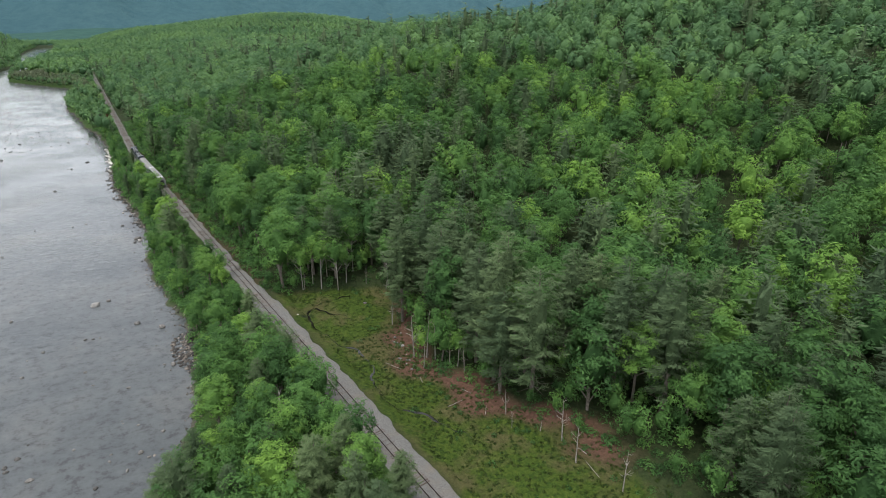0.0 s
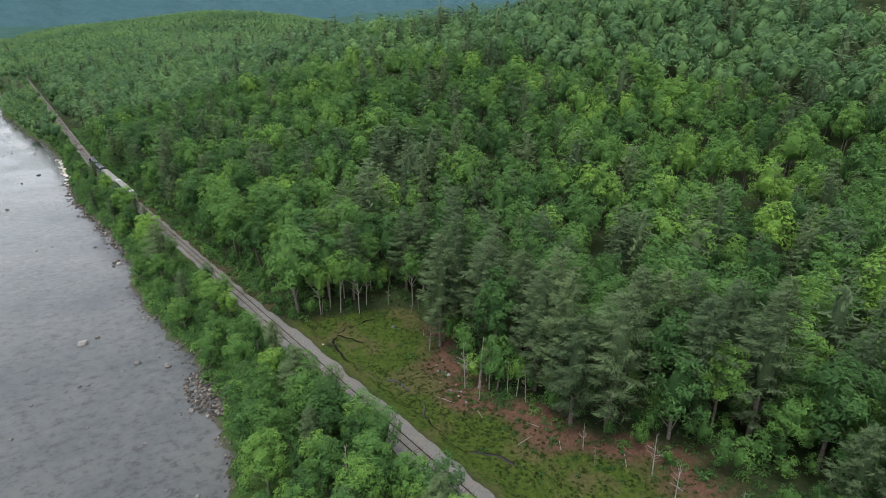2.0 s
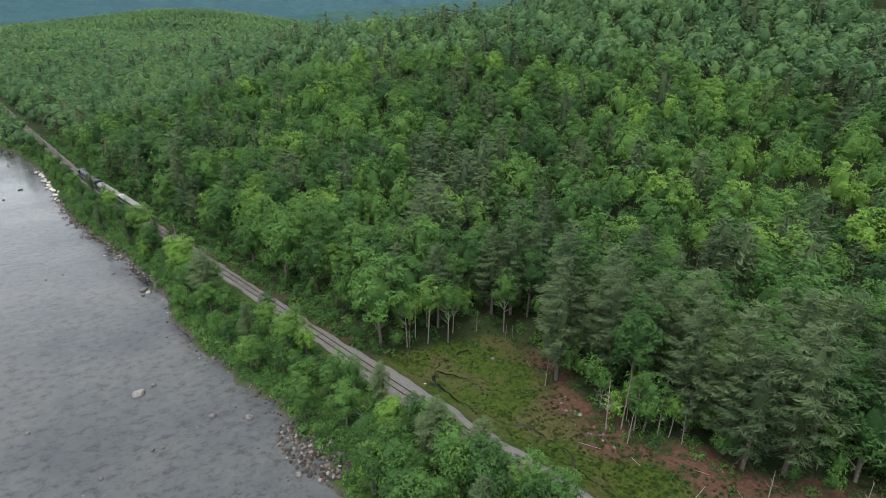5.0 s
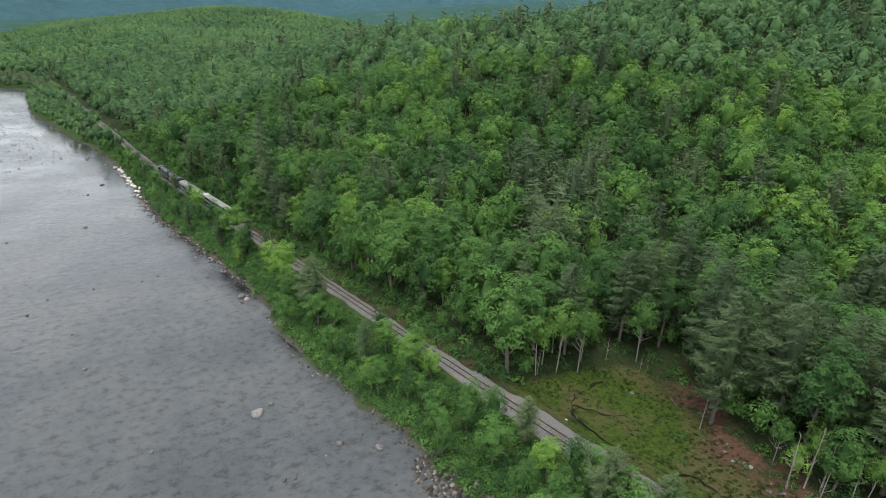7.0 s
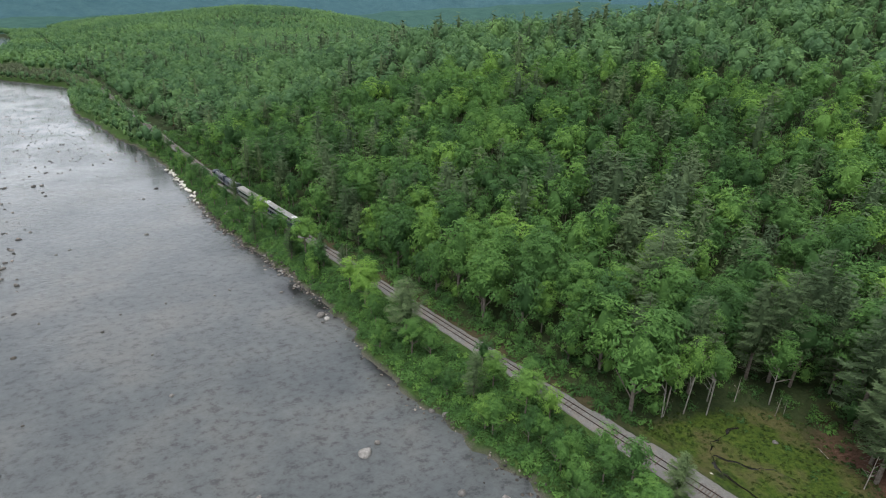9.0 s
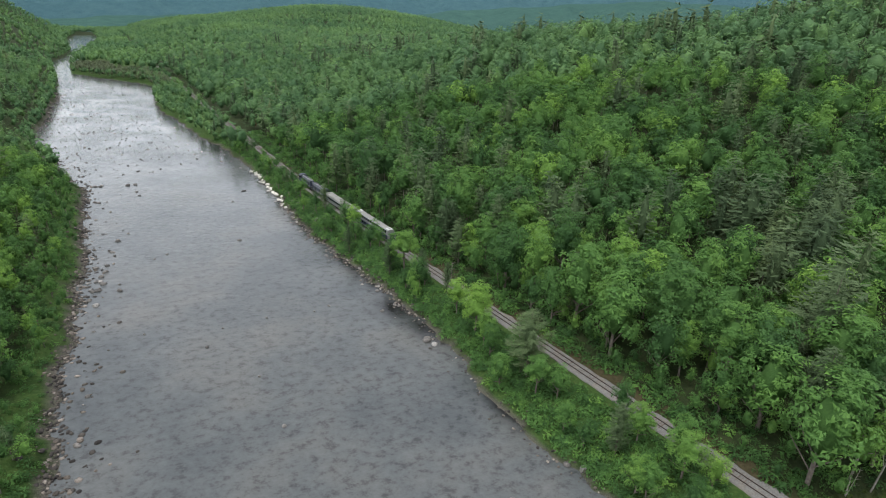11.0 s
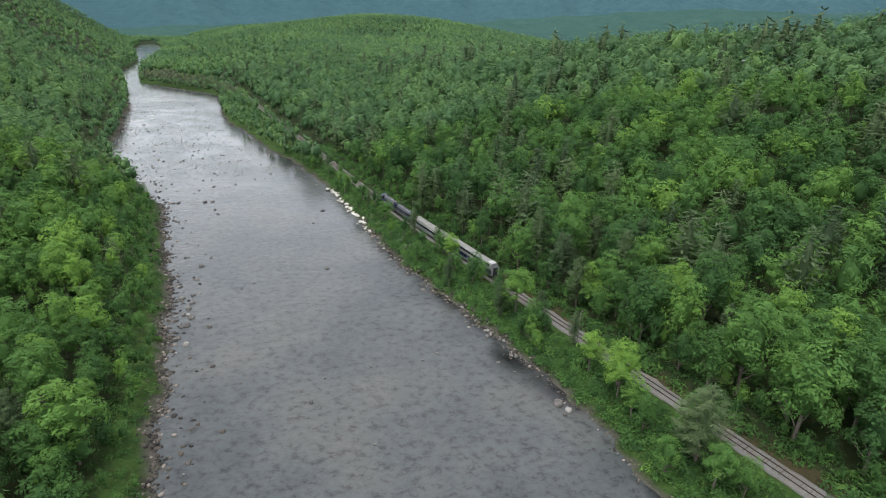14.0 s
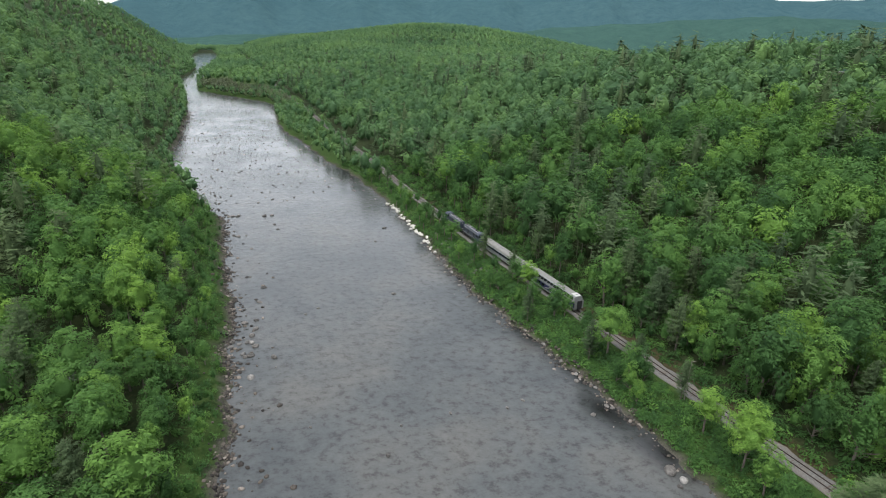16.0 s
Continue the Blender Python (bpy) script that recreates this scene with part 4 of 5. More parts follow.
tv, tf = join([prism((-1.3, 0, 0), (1.3, 0, 0), 0.14, 0.14, 4)])
tie_mesh = mesh_from("sleeper", tv * [1, 1, 0.7], tf, tie_mat)
TV, TF, off = [], [], 0
for k in range(1300):
    s = 40 + k * 0.56
    sx, sy = xy(s, track_n(s))
    m = Matrix.Translation((sx, sy, TOP - 0.045 + prng.uniform(-0.13, 0.01))) @ Matrix.Rotation(math.atan2(0.6, 0.8) + prng.normal(0, 0.02), 4, "Z")
    if 40 <= k < 340:
        o = new("sleeper", tie_mesh)
        o.parent = track
        o.matrix_basis = m
    else:
        TV.append(np.array([m @ Vector(p) for p in tv * [1, 1, 0.7]]))
        TF.append(tf + off)
        off += len(tv)
o = tagged(new("sleeper_rows", mesh_from("sleeper_rows", np.vstack(TV), np.vstack(TF), tie_mat)), kind="stuff")
o.parent = track

# ---- the train, at rest on the line ----
navy = paint("navy_blue_paint", (0.023, 0.027, 0.045), 0.35)
slate = paint("slate_blue_paint", (0.05, 0.06, 0.085), 0.4)
royal = paint("royal_blue_paint", (0.024, 0.028, 0.085), 0.35)
black = paint("sooty_black_paint", (0.02, 0.02, 0.022), 0.6)
silver = paint("dull_silver_paint", (0.22, 0.227, 0.222), 0.45)
roof_grey = paint("weathered_grey_roof", (0.21, 0.207, 0.19), 0.7)
white = paint("white_paint", (0.45, 0.45, 0.435), 0.5, dirt=0.2)
iron = paint("dirty_running_gear", (0.05, 0.042, 0.036), 0.85)
pane_mat = paint("dark_tinted_glass", (0.012, 0.014, 0.018), 0.08, dirt=0.1)


def box(bm, x0, x1, y0, y1, z0, z1, bevel=0.0):
    r = bmesh.ops.create_cube(bm, size=1.0)
    m = Matrix.Translation(((x0 + x1) / 2, (y0 + y1) / 2, (z0 + z1) / 2)) @ Matrix.Diagonal((x1 - x0, y1 - y0, z1 - z0, 1))
    bmesh.ops.transform(bm, matrix=m, verts=r["verts"])
    if bevel:
        ed = list({e for v in r["verts"] for e in v.link_edges})
        bmesh.ops.bevel(bm, geom=ed, offset=bevel, segments=2, affect="EDGES", profile=0.5)


def tube(bm, p0, p1, r, seg=10):
    p0, p1 = Vector(p0), Vector(p1)
    a = p1 - p0
    m = Matrix.Translation((p0 + p1) / 2) @ a.to_track_quat("Z", "Y").to_matrix().to_4x4()
    bmesh.ops.create_cone(bm, cap_ends=True, segments=seg, radius1=r, radius2=r, depth=a.length, matrix=m)


def part(name, bm, mat, parent, label=""):
    me = bpy.data.meshes.new(name)
    bm.to_mesh(me)
    bm.free()
    me.materials.append(mat)
    o = new(name, me)
    o.parent = parent
    if label:
        o["label"] = label
    return o


def boxes(name, rows, mat, parent, bevel=0.0, label=""):
    bm = bmesh.new()
    for r in rows:
        box(bm, *r, bevel)
    return part(name, bm, mat, parent, label)


def hull(bm, x0, x1, section):
    """A body with the given cross section (y, z), closed at both ends."""
    a = [bm.verts.new((x0, y, z)) for y, z in section]
    b = [bm.verts.new((x1, y, z)) for y, z in section]
    k = len(section)
    for i in range(k):
        bm.faces.new((a[i], a[(i + 1) % k], b[(i + 1) % k], b[i]))
    bm.faces.new(a[::-1])
    bm.faces.new(b)
    bmesh.ops.recalc_face_normals(bm, faces=bm.faces)


def bogie(parent, x, axles):
    bm = bmesh.new()
    for y in (-0.98, 0.98):
        box(bm, x - 1.5, x + 1.5, y - 0.08, y + 0.08, 0.42, 0.78, 0.03)
        box(bm, x - 0.5, x + 0.5, y - 0.12, y + 0.12, 0.3, 0.95, 0.03)
    box(bm, x - 0.3, x + 0.3, -1.0, 1.0, 0.45, 0.85)
    frame_ = part("bogie", bm, iron, parent)
    for ax in axles:
        bm = bmesh.new()
        for y in (-0.75, 0.75):
            tube(bm, (x + ax, y - 0.07, 0.48), (x + ax, y + 0.07, 0.48), 0.47, 18)
        tube(bm, (x + ax, -0.9, 0.48), (x + ax, 0.9, 0.48), 0.09, 8)
        part("wheelset", bm, iron, frame_)


def couplers(parent, half):
    for e in (-1, 1):
        bm = bmesh.new()
        box(bm, min(e * half, e * (half + 0.42)), max(e * half, e * (half + 0.42)), -0.12, 0.12, 0.75, 1.0, 0.04)
        part("coupler", bm, iron, parent)


def locomotive(cab_end):
    """A four-axle hood diesel about 16.6 m long; its cab is towards cab_end."""
    root = new("diesel_locomotive")
    h = 8.1
    boxes("deck", [(-h, h, -1.5, 1.5, 1.15, 1.42)], black, root, 0.05)
    c = cab_end
    lo, hi = sorted((c * 3.6, -c * 7.3))
    bm = bmesh.new()
    hull(bm, lo, hi, [(-0.92, 1.42), (-0.92, 3.75), (-0.68, 4.08), (0.68, 4.08), (0.92, 3.75), (0.92, 1.42)])
    hood = part("long_hood", bm, slate, root, "slate blue hood with pale stripes")
    boxes("roof_panel", [(lo + 0.4, hi - 0.4, -0.6, 0.6, 4.07, 4.11)], silver, hood)
    for y in (-0.935, 0.935):
        boxes("stripe", [(lo + 0.3, hi - 0.3, y - 0.03, y + 0.03, 3.3, 3.66)], silver, hood)
        boxes("stripe", [(lo + 0.3, hi - 0.3, y - 0.025, y + 0.025, 1.44, 1.62)], silver, hood)
        for k in range(7):
            x = lo + 1.0 + k * (hi - lo - 2) / 6
            boxes("hood_door", [(x - 0.5, x + 0.5, y - 0.02, y + 0.02, 1.6, 3.2)], black if k % 3 == 1 else slate, hood, 0.01)
    lo, hi = sorted((c * 5.9, c * 3.6))
    bm = bmesh.new()
    hull(bm, lo, hi, [(-1.5, 1.42), (-1.5, 3.9), (-0.9, 4.3), (0.9, 4.3), (1.5, 3.9), (1.5, 1.42)])
    cab = part("cab", bm, slate, root)
    for y in (-1.51, 1.51):
        for x in (lo + 0.65, hi - 0.65):
            boxes("window", [(x - 0.42, x + 0.42, y - 0.015, y + 0.015, 2.9, 3.6)], pane_mat, cab)
    for x in (lo - 0.01, hi + 0.01):
        for y in (-1.15, 1.15):
            boxes("window", [(x - 0.015, x + 0.015, y - 0.26, y + 0.26, 3.0, 3.65)], pane_mat, cab)
    lo, hi = sorted((c * 5.9, c * 7.4))
    boxes("short_hood", [(lo, hi, -0.95, 0.95, 1.42, 3.0)], slate, root, 0.12)
    for k, x in enumerate((-6.0, -4.5, -2.1, -0.6)):
        bm = bmesh.new()
        tube(bm, (-c * -x * 1.0, 0, 4.05), (-c * -x * 1.0, 0, 4.26), 0.66, 20)
        fan = part("roof_fan", bm, silver, root)
        bm = bmesh.new()
        tube(bm, (-c * -x, 0, 4.25), (-c * -x, 0, 4.29), 0.52, 18)
        part("grille", bm, black, fan)
    boxes("exhaust_stack", [(c * 1.1 - 0.4, c * 1.1 + 0.4, -0.22, 0.22, 4.05, 4.4), (c * 2.4 - 0.3, c * 2.4 + 0.3, -0.18, 0.18, 4.05, 4.3)], black, root, 0.03)
    boxes("fuel_tank", [(-1.7, 1.7, -1.25, 1.25, 0.35, 1.15)], black, root, 0.12)
    for y in (-1.45, 1.45):
        bm = bmesh.new()
        xs = [-7.6, -5.7, -3.8, -1.9, 0, 1.9, 3.4] if c > 0 else [7.6, 5.7, 3.8, 1.9, 0, -1.9, -3.4]
        for x in xs:
            tube(bm, (x, y, 1.4), (x, y, 2.4), 0.022, 6)
        tube(bm, (xs[0], y, 2.4), (xs[-1], y, 2.4), 0.025, 6)
        part("handrail", bm, silver, root)
    for e in (-1, 1):
        boxes("pilot", [(min(e * h, e * (h + 0.12)), max(e * h, e * (h + 0.12)), -1.4, 1.4, 0.35, 1.4)], black, root)
        bm = bmesh.new()
        tube(bm, (e * (7.42 if e == c else 7.32), 0, 2.7 if e == c else 3.5), (e * 7.5, 0, 2.7 if e == c else 3.5), 0.16, 12)
        part("headlight", bm, white, root)
    bogie(root, -4.9, (-1.35, 1.35))
    bogie(root, 4.9, (-1.35, 1.35))
    couplers(root, h + 0.1)
    return tagged(root, "slate blue and silver diesel locomotive with roof fans", "locomotive", "locomotives of the train")


def coach():
    root = new("passenger_coach")
    h = 12.75
    bm = bmesh.new()
    hull(bm, -h, h, [(-1.52, 1.0), (-1.55, 1.15), (-1.55, 3.35), (1.55, 3.35), (1.55, 1.15), (1.52, 1.0)])
    body = part("body", bm, silver, root, "silver coach side")
    bm = bmesh.new()
    hull(bm, -h, h, [(-1.56, 3.35), (-1.45, 3.72), (-1.1, 4.02), (-0.5, 4.17), (0.5, 4.17), (1.1, 4.02), (1.45, 3.72), (1.56, 3.35)])
    roof = part("roof", bm, roof_grey, root, "pale grey rounded roof with dark streaks")
    for k in range(6):
        x = -10 + k * 4
        boxes("vent", [(x - 0.35, x + 0.35, -0.25, 0.25, 4.15, 4.3)], roof_grey, roof, 0.04)
    for y in (-1.56, 1.56):
        boxes("stripe", [(-h + 0.1, h - 0.1, y - 0.012, y + 0.012, 2.16, 3.06)], slate, body)
        boxes("stripe", [(-h + 0.1, h - 0.1, y - 0.012, y + 0.012, 3.12, 3.3)], white, body)
        for k in range(12):
            x = -9.9 + k * 1.8
            boxes("window", [(x - 0.66, x + 0.66, y - 0.025, y + 0.025, 2.28, 2.96)], pane_mat, body, 0.0)
        for x in (-11.9, 11.9):
            boxes("door", [(x - 0.42, x + 0.42, y - 0.02, y + 0.02, 1.2, 3.15)], navy, body)
    for e in (-1, 1):
        boxes("diaphragm", [(min(e * h, e * (h + 0.3)), max(e * h, e * (h + 0.3)), -0.6, 0.6, 1.1, 3.45)], black, root, 0.04)
    boxes("underframe_box", [(-4, 1.5, -1.3, 1.3, 0.45, 1.0), (2.5, 5, -1.3, 1.3, 0.5, 1.0)], iron, root, 0.05)
    bogie(root, -9.1, (-1.2, 1.2))
    bogie(root, 9.1, (-1.2, 1.2))
    couplers(root, h)
    return tagged(root, "silver passenger coach with a pale grey roof and dark windows", "railway coach")


def dome_car():
    root = new("dome_coach")
    h = 12.75
    bm = bmesh.new()
    hull(bm, -h, h, [(-1.52, 0.95), (-1.55, 1.1), (-1.55, 3.2), (1.55, 3.2), (1.55, 1.1), (1.52, 0.95)])
    body = part("body", bm, silver, root, "silver coach side")
    bm = bmesh.new()
    hull(bm, -h + 0.5, h - 0.5, [(-1.55, 3.2), (-1.5, 3.5), (-1.22, 4.4), (-0.85, 4.6), (0.85, 4.6), (1.22, 4.4), (1.5, 3.5), (1.55, 3.2)])
    dome = part("dome", bm, silver, root, "full-length glazed dome in silver frames")
    bm = bmesh.new()
    box(bm, -h + 2.6, h - 3.0, -0.82, 0.82, 4.55, 4.65, 0.03)
    part("roof_walk", bm, roof_grey, dome, "grey-brown roof panel")
    for e, w in ((-1, 2.0), (1, 2.3)):
        x = e * (h - 0.6 - w / 2)
        boxes("roof_hatch", [(x - w / 2, x + w / 2, -0.9, 0.9, 4.56, 4.78)], white, dome, 0.04)
        boxes("roof_vent", [(x - 0.35, x + 0.05, -0.3, 0.3, 4.78, 4.86)], roof_grey, dome, 0.02)
    slope = math.atan2(0.28, 0.9)
    for y in (-1, 1):
        for k in range(15):
            x = -10.9 + k * 1.56
            bm = bmesh.new()
            box(bm, -0.62, 0.62, -0.02, 0.02, -0.38, 0.38)
            bmesh.ops.transform(bm, matrix=Matrix.Translation((x, y * 1.375, 3.95)) @ Matrix.Rotation(y * slope, 4, "X"), verts=bm.verts)
            part("window", bm, pane_mat, dome)
        boxes("band", [(-h + 0.1, h - 0.1, y * 1.555 - 0.012, y * 1.555 + 0.012, 1.45, 2.85)], royal, body, 0.0, "royal blue band")
        for k in range(5):
            x = 2.2 + k * 1.9
            boxes("window", [(x - 0.55, x + 0.55, y * 1.565 - 0.02, y * 1.565 + 0.02, 1.9, 2.6)], pane_mat, body)
        bm = bmesh.new()
        for a, b_, c_, d_e in ((-2.6, 1.5, -1.3, 2.75), (-1.3, 2.75, -0.2, 2.1), (-0.2, 2.1, 1.3, 1.75)):
            q = [bm.verts.new((p, y * 1.575, z)) for p, z in ((a, b_ - 0.2), (c_, d_e - 0.2), (c_, d_e + 0.12), (a, b_ + 0.12))]
            bm.faces.new(q if y < 0 else q[::-1])
        bmesh.ops.solidify(bm, geom=bm.faces[:], thickness=0.01)
        part("emblem", bm, white, body, "white swoosh emblem")
    for e in (-1, 1):
        boxes("end_panel", [(min(e * h, e * (h + 0.06)), max(e * h, e * (h + 0.06)), -1.5, 1.5, 1.0, 3.6)], silver, root, 0.02)
        boxes("diaphragm", [(min(e * h, e * (h + 0.35)), max(e * h, e * (h + 0.35)), -0.72, 0.72, 1.0, 3.5)], black, root, 0.05)
        for y in (-1.2, 1.2):
            boxes("grab_rail", [(e * (h + 0.12) - 0.02, e * (h + 0.12) + 0.02, y - 0.02, y + 0.02, 1.2, 3.2)], silver, root)
    boxes("underframe_box", [(-5, 5, -1.3, 1.3, 0.4, 0.95)], iron, root, 0.05)
    bogie(root, -9.1, (-1.25, 0, 1.25))
    bogie(root, 9.1, (-1.25, 0, 1.25))
    couplers(root, h)
    return tagged(root, "silver and blue dome coach with a glazed upper deck", "railway coach")


def on_rails(ob, s):
    a, b = np.array(xy(s - 4, track_n(s - 4))), np.array(xy(s + 4, track_n(s + 4)))
    x, y = (a + b) / 2
    ob.matrix_basis = Matrix.Translation((x, y, TOP + 0.17)) @ Matrix.Rotation(math.atan2(b[1] - a[1], b[0] - a[0]), 4, "Z")


TAIL = 268.0
on_rails(dome_car(), TAIL + 13.1)
on_rails(coach(), TAIL + 39.6)
on_rails(locomotive(-1), TAIL + 61.8)
on_rails(locomotive(1), TAIL + 79.2)

# ---- boulders and stones ----


def boulder_mesh(seed, mat):
    bm = bmesh.new()
    bmesh.ops.create_icosphere(bm, subdivisions=2, radius=1.0)
    r = np.random.default_rng(seed)
    o = Vector(r.uniform(-9, 9, 3))
    cuts = [Vector(r.normal(size=3)).normalized() for _ in range(6)]
    for v in bm.verts:
        v.co *= 1 + 0.32 * noise.noise(v.co * 1.1 + o) + 0.12 * noise.noise(v.co * 2.7 + o)
        for c in cuts:
            over = v.co.dot(c) - 0.78
            if over > 0:
                v.co -= c * over * 0.85
        v.co.z *= 0.68
    me = bpy.data.meshes.new("boulder")
    bm.to_mesh(me)
    bm.free()
    me.materials.append(mat)
    smooth_shade(me)
    return me


DARK_ROCKS = [boulder_mesh(k, rock_mat) for k in range(7)]
GREY_ROCKS = [boulder_mesh(60 + k, grey_rock_mat) for k in range(5)]
PALE_ROCKS = [boulder_mesh(40 + k, pale_rock_mat) for k in range(5)]
rrng = np.random.default_rng(21)


def boulder(s, n, size, z, pale=0, label="", group=""):
    x, y = xy(s, n)
    o = new("boulder", (DARK_ROCKS, GREY_ROCKS, PALE_ROCKS)[int(pale)][rrng.integers(5)])
    o.matrix_basis = Matrix.Translation((x, y, z)) @ Euler((rrng.normal() * 0.15, rrng.normal() * 0.15, rrng.uniform(0, 6.28))).to_matrix().to_4x4() @ Matrix.Diagonal((size * rrng.uniform(0.8, 1.3), size * rrng.uniform(0.7, 1.0), size * rrng.uniform(0.7, 1.1), 1))
    tagged(o, label, "boulder", group)


def sn_of(x, y):
    return -0.6 * x + 0.8 * y, 0.8 * x + 0.6 * y


# boulders that stand out in the water: x, y, half width, pale or not
for x, y, r, p in ((-97.6, 134.8, 1.25, 1), (-80.5, 125.0, 0.85, 1), (-73.1, 123.4, 0.9, 0), (-114.3, 125.6, 0.6, 0), (-81.6, 145.4, 1.25, 1), (-84.6, 146.2, 0.9, 0),
                   (-119.7, 203.3, 0.9, 0), (-62.4, 106.4, 0.8, 0), (-155.8, 194.2, 0.5, 0), (-149, 168.7, 0.4, 0), (-116.9, 200.8, 1.2, 0), (-112.5, 186.5, 1.3, 0), (-110.5, 184.5, 0.9, 1),
                   (-202.1, 205.8, 0.9, 0), (-217.8, 219.8, 1.0, 0), (-215.5, 222, 0.8, 0), (-213.4, 217.5, 0.9, 0), (-144, 198.5, 0.4, 0), (-203, 305.3, 0.9, 0), (-257.7, 307.4, 1.2, 0), (-255, 309, 0.9, 0)):
    s, n = sn_of(x, y)
    boulder(s, n, r, 0.1, p, ("pale grey" if p else "dark grey") + " rounded boulder in the shallow river", "boulders in the river")
# scattered boulders
for k in range(56):
    s, n = rrng.uniform(62, 150), rrng.uniform(-30, 16)
    if n < right_bank(s) - 0.5:
        boulder(s, n, rrng.uniform(0.2, 0.62), -0.02, False, "small dark wet boulder in the shallow river", "boulders in the river")
for k in range(50):
    s = rrng.uniform(150, 480)
    n = left_bank(s) + abs(rrng.normal()) * 7 if rrng.random() < 0.6 else rrng.uniform(left_bank(s), right_bank(s))
    boulder(s, n, rrng.uniform(0.25, 0.85), 0.0, False, "dark wet boulder in the shallow river", "boulders in the river")
for k in range(46):
    s = rrng.uniform(232, 345)
    boulder(s, right_bank(s) - abs(rrng.normal()) * 2.2 + 0.6, rrng.uniform(0.3, 0.85), 0.05, int(rrng.random() < 0.35), "grey boulder at the foot of the river bank", "boulders along the bank")
# rocky points on the far shore
for k in range(22):
    s = rrng.normal(291, 6) if k < 15 else rrng.normal(400, 9)
    boulder(s, left_bank(s) + rrng.uniform(-0.5, 8), rrng.uniform(0.4, 1.15), 0.05, int(rrng.random() < 0.3), "grey boulder on a stony point of the shore", "boulders along the bank")
# pale rubble by the line
for k in range(44):
    s = rrng.uniform(296, 346)
    n = right_bank(s) + 3 + (track_n(s) - 7 - right_bank(s)) * rrng.random()
    boulder(s, n, rrng.uniform(0.3, 0.8), float(height(s, n)) + 0.15, 1, "grey rubble boulder on the slope below the railway", "boulders along the bank")
for k in range(70):
    s = rrng.uniform(330, 398)
    boulder(s, right_bank(s) + rrng.uniform(-1.2, 1.6), rrng.uniform(0.45, 1.2), rrng.uniform(0.1, 0.6), 2, "white quarried boulder tipped along the river bank", "white boulders on the bank")
for k in range(18):
    s = rrng.uniform(82, 99)
    n = meadow_edge(s) + rrng.uniform(-1, 3)
    boulder(s, n, rrng.uniform(0.15, 0.45), float(height(s, n)) + 0.06, int(rrng.random() < 0.6), "pale boulder in a heap at the meadow's edge", "boulders at the meadow's edge")
boulder(122, 44.3, 0.55, 3.1, 2, "white boulder beside the railway ballast", "boulders at the meadow's edge")
boulder(118, 62, 0.6, 2.8, False, "grey boulder in the boggy meadow", "boulders at the meadow's edge")


def stones(name, label, s, n, size, lift, mat):
    """Many small stones as one mass."""
    bv, bf = BALL[1]
    V, F = [], []
    z = np.maximum(height(s, n), -0.05) + lift
    x, y = xy(s, n)
    for k in range(len(s)):
        a = rrng.uniform(0, 6.28)
        v = bv * rrng.uniform(0.75, 1.15, (12, 1)) * [size[k], size[k] * rrng.uniform(0.6, 1), size[k] * 0.6]
        c, w = np.cos(a), np.sin(a)
        V.append(np.stack([v[:, 0] * c - v[:, 1] * w + x[k], v[:, 0] * w + v[:, 1] * c + y[k], v[:, 2] + z[k]], 1))
        F.append(bf + 12 * k)
    me = mesh_from(name, np.vstack(V), np.vstack(F), mat)
    smooth_shade(me)
    return tagged(new(name, me), label, "stones", kind="stuff")


def shore_stone_material():
    m, n, l, b = material("shore_stones", 0.85, 0.2)
    isl = n.new("ShaderNodeNewGeometry").outputs["Random Per Island"]
    col = ramp(n, l, isl, [(0.0, (0.025, 0.023, 0.022)), (0.5, (0.06, 0.055, 0.05)), (0.85, (0.12, 0.105, 0.09)), (1.0, (0.26, 0.235, 0.21))])
    t = noise_node(n, l, 3.0, 5, 0.7)
    col = mix(n, l, 1.0, col, ramp(n, l, t.outputs["Fac"], [(0.3, (0.6, 0.6, 0.6)), (0.7, (1.2, 1.15, 1.1))]), "MULTIPLY")
    l.new(col, b.inputs["Base Color"])
    bump(n, l, b, t.outputs["Fac"], 0.6, 0.1)
    return m


shore_mat = shore_stone_material()
k = 2300
s = rrng.uniform(175, 760, k)
n = left_bank(s) + np.where(rrng.random(k) < 0.7, rrng.normal(0.1, 1.9, k), np.abs(rrng.normal(0, 5, k)))
s2 = rrng.uniform(60, 780, k)
n2 = right_bank(s2) + rrng.normal(-0.2, 0.9, k) - np.where(rrng.random(k) < 0.1, np.abs(rrng.normal(0, 4, k)), 0)
sr = rrng.uniform(225, 345, 900)
nr = right_bank(sr) + rrng.normal(0.2, 1.3, 900)
s3, n3 = rrng.uniform(116, 136, 700), rrng.uniform(13, 22, 700)
bar = np.hypot((s3 - 126) / 10, (n3 - 19) / 4.5) < 1
s3, n3 = s3[bar], n3[bar]
s5 = rrng.uniform(195, 430, 1500)
n5 = left_bank(s5) + rrng.normal(-0.3, 0.8, 1500)
s4 = rrng.uniform(420, 900, 900)
n4 = left_bank(s4) + (right_bank(s4) - left_bank(s4)) * rrng.random(900)
z4 = np.concatenate([s, s2, s3, s4, sr, s5]), np.concatenate([n, n2, n3, n4, nr, n5])
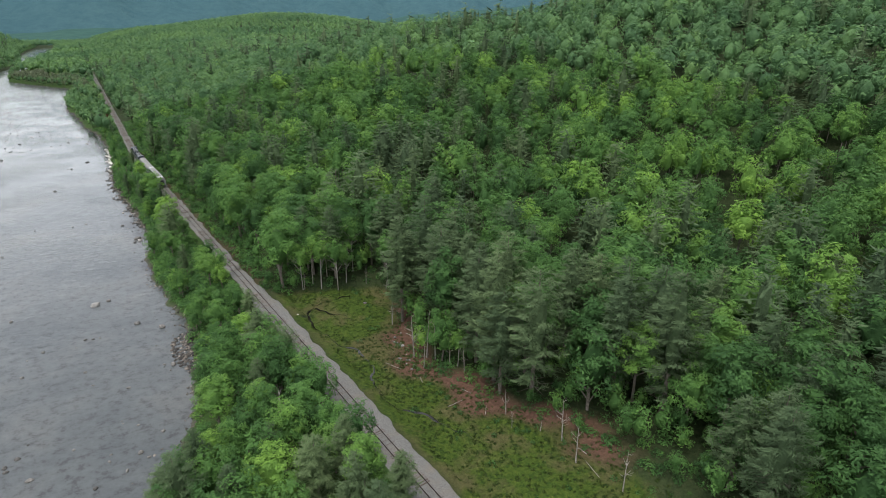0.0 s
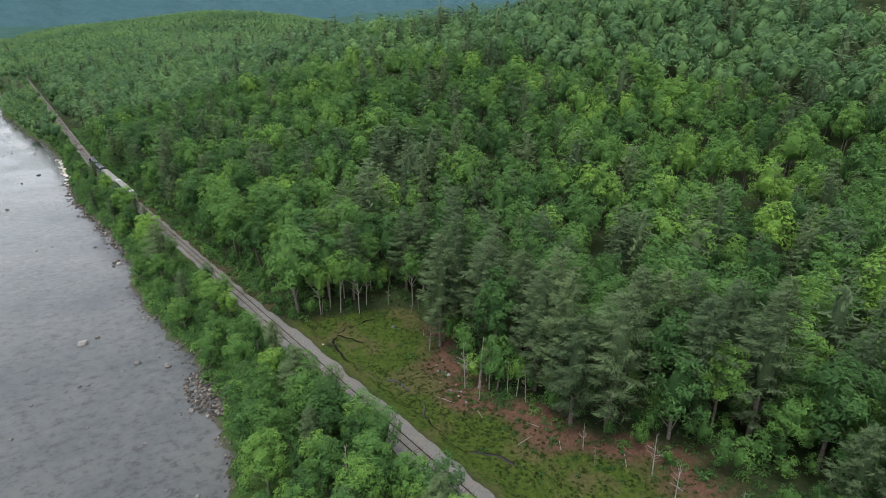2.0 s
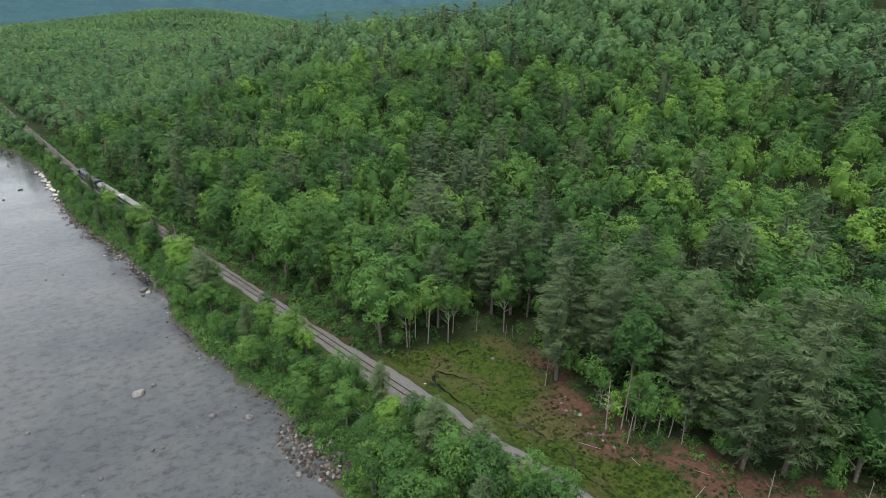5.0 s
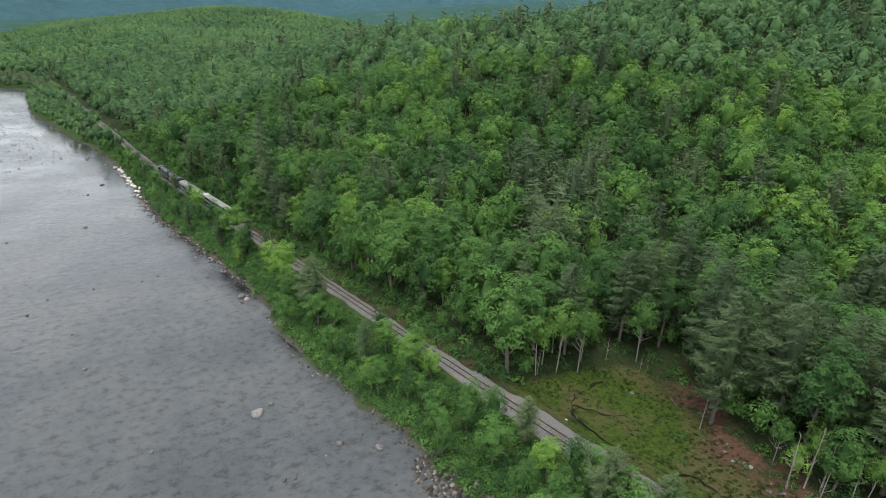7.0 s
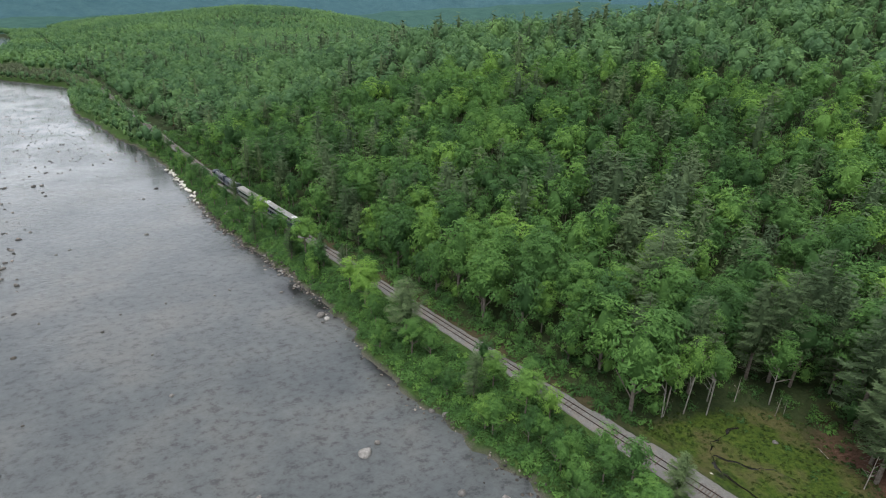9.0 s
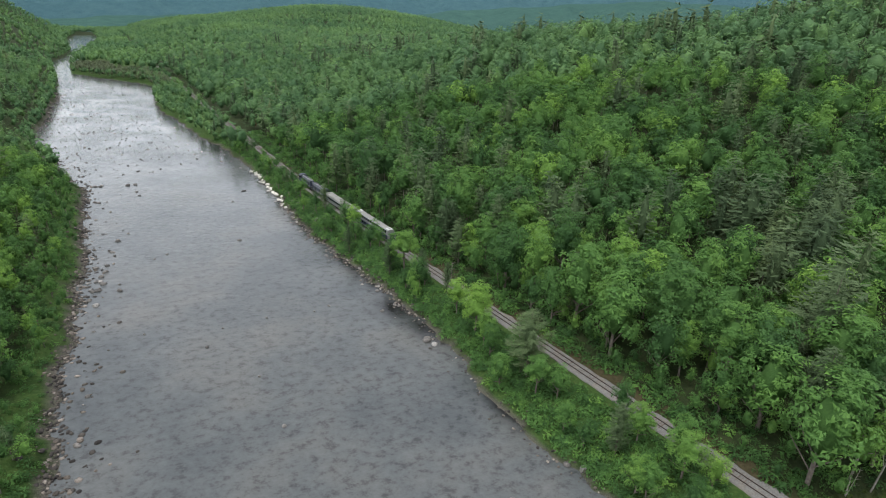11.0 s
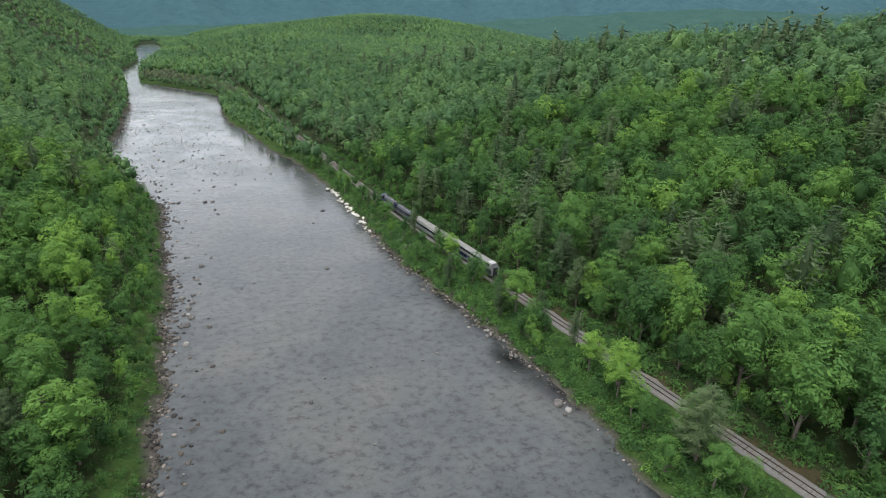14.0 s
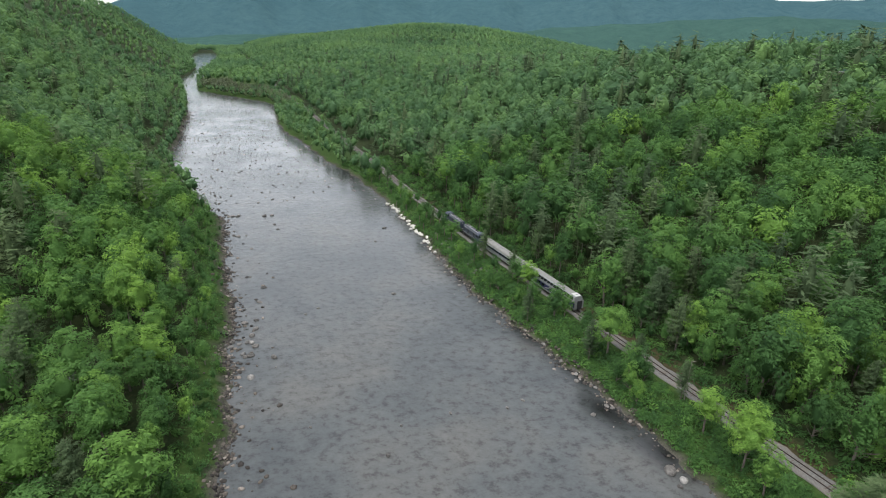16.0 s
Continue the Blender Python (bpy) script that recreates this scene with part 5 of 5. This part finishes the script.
stones("shore_stones", "grey and brown stones along the river's edge", z4[0], z4[1],
       np.concatenate([rrng.uniform(0.2, 0.85, k) ** 1.5, rrng.uniform(0.12, 0.42, k), rrng.uniform(0.15, 0.6, len(s3)), rrng.uniform(0.2, 0.8, 900), rrng.uniform(0.2, 0.65, 900), rrng.uniform(0.15, 0.6, 1500)]), 0.03, shore_mat)

# ---- dead trees at the bog ----
SNAGS = [snag(k, 9 + k, 6 + 2 * k) for k in range(5)]
SNAG_MESH = []
for v, f in SNAGS:
    SNAG_MESH.append(mesh_from("dead_tree", v, f, dead_wood))


def dead_tree(s, n, k, h):
    x, y = xy(s, n)
    o = new("dead_tree", SNAG_MESH[k])
    o.matrix_basis = Matrix.Translation((x, y, float(height(s, n)))) @ Matrix.Rotation(s, 4, "Z") @ Matrix.Scale(h / (9 + k), 4)
    tagged(o, "bleached dead tree with bare branches at the meadow", "dead tree", "dead trees round the meadow")


for s, n, k, h in ((90, 78, 4, 19), (121, 70.5, 0, 4.5), (120, 72, 1, 3.5), (61.5, 61.7, 0, 6), (58, 60, 1, 4), (50, 65, 2, 9), (88, 58, 2, 11), (86, 60, 3, 12), (84, 61, 1, 10), (80, 62, 2, 8), (76, 63, 3, 7), (83.5, 57.5, 0, 7),
                   (136, 55, 1, 10), (137, 60, 2, 11), (135, 52, 3, 6), (128, 68, 0, 6), (45, 63, 1, 8), (36, 64, 2, 8), (79.5, 24, 4, 11), (228, 37.5, 4, 10), (104, 62, 2, 7)):
    dead_tree(s, n, k, h)


def log(s, n, length, turn, r=0.07):
    x, y = xy(s, n)
    v, f = prism((-length / 2, 0, 0), (length / 2, 0, 0.15), r, r * 0.5, 6)
    o = new("fallen_log", mesh_from("fallen_log", v, f, dead_wood))
    o.matrix_basis = Matrix.Translation((x, y, float(height(s, n)) + r * 0.8)) @ Matrix.Rotation(turn, 4, "Z")
    tagged(o, "bleached fallen log lying on the meadow's edge", "log", "fallen logs")


for k in range(9):
    s = rrng.uniform(42, 112)
    log(s, meadow_edge(s) + rrng.uniform(-3, 4), rrng.uniform(2, 5.5), rrng.uniform(0, 3.1))
log(127, 30.5, 3.4, 2.5, 0.2)
log(124.5, 29.0, 2.6, 2.3, 0.18)
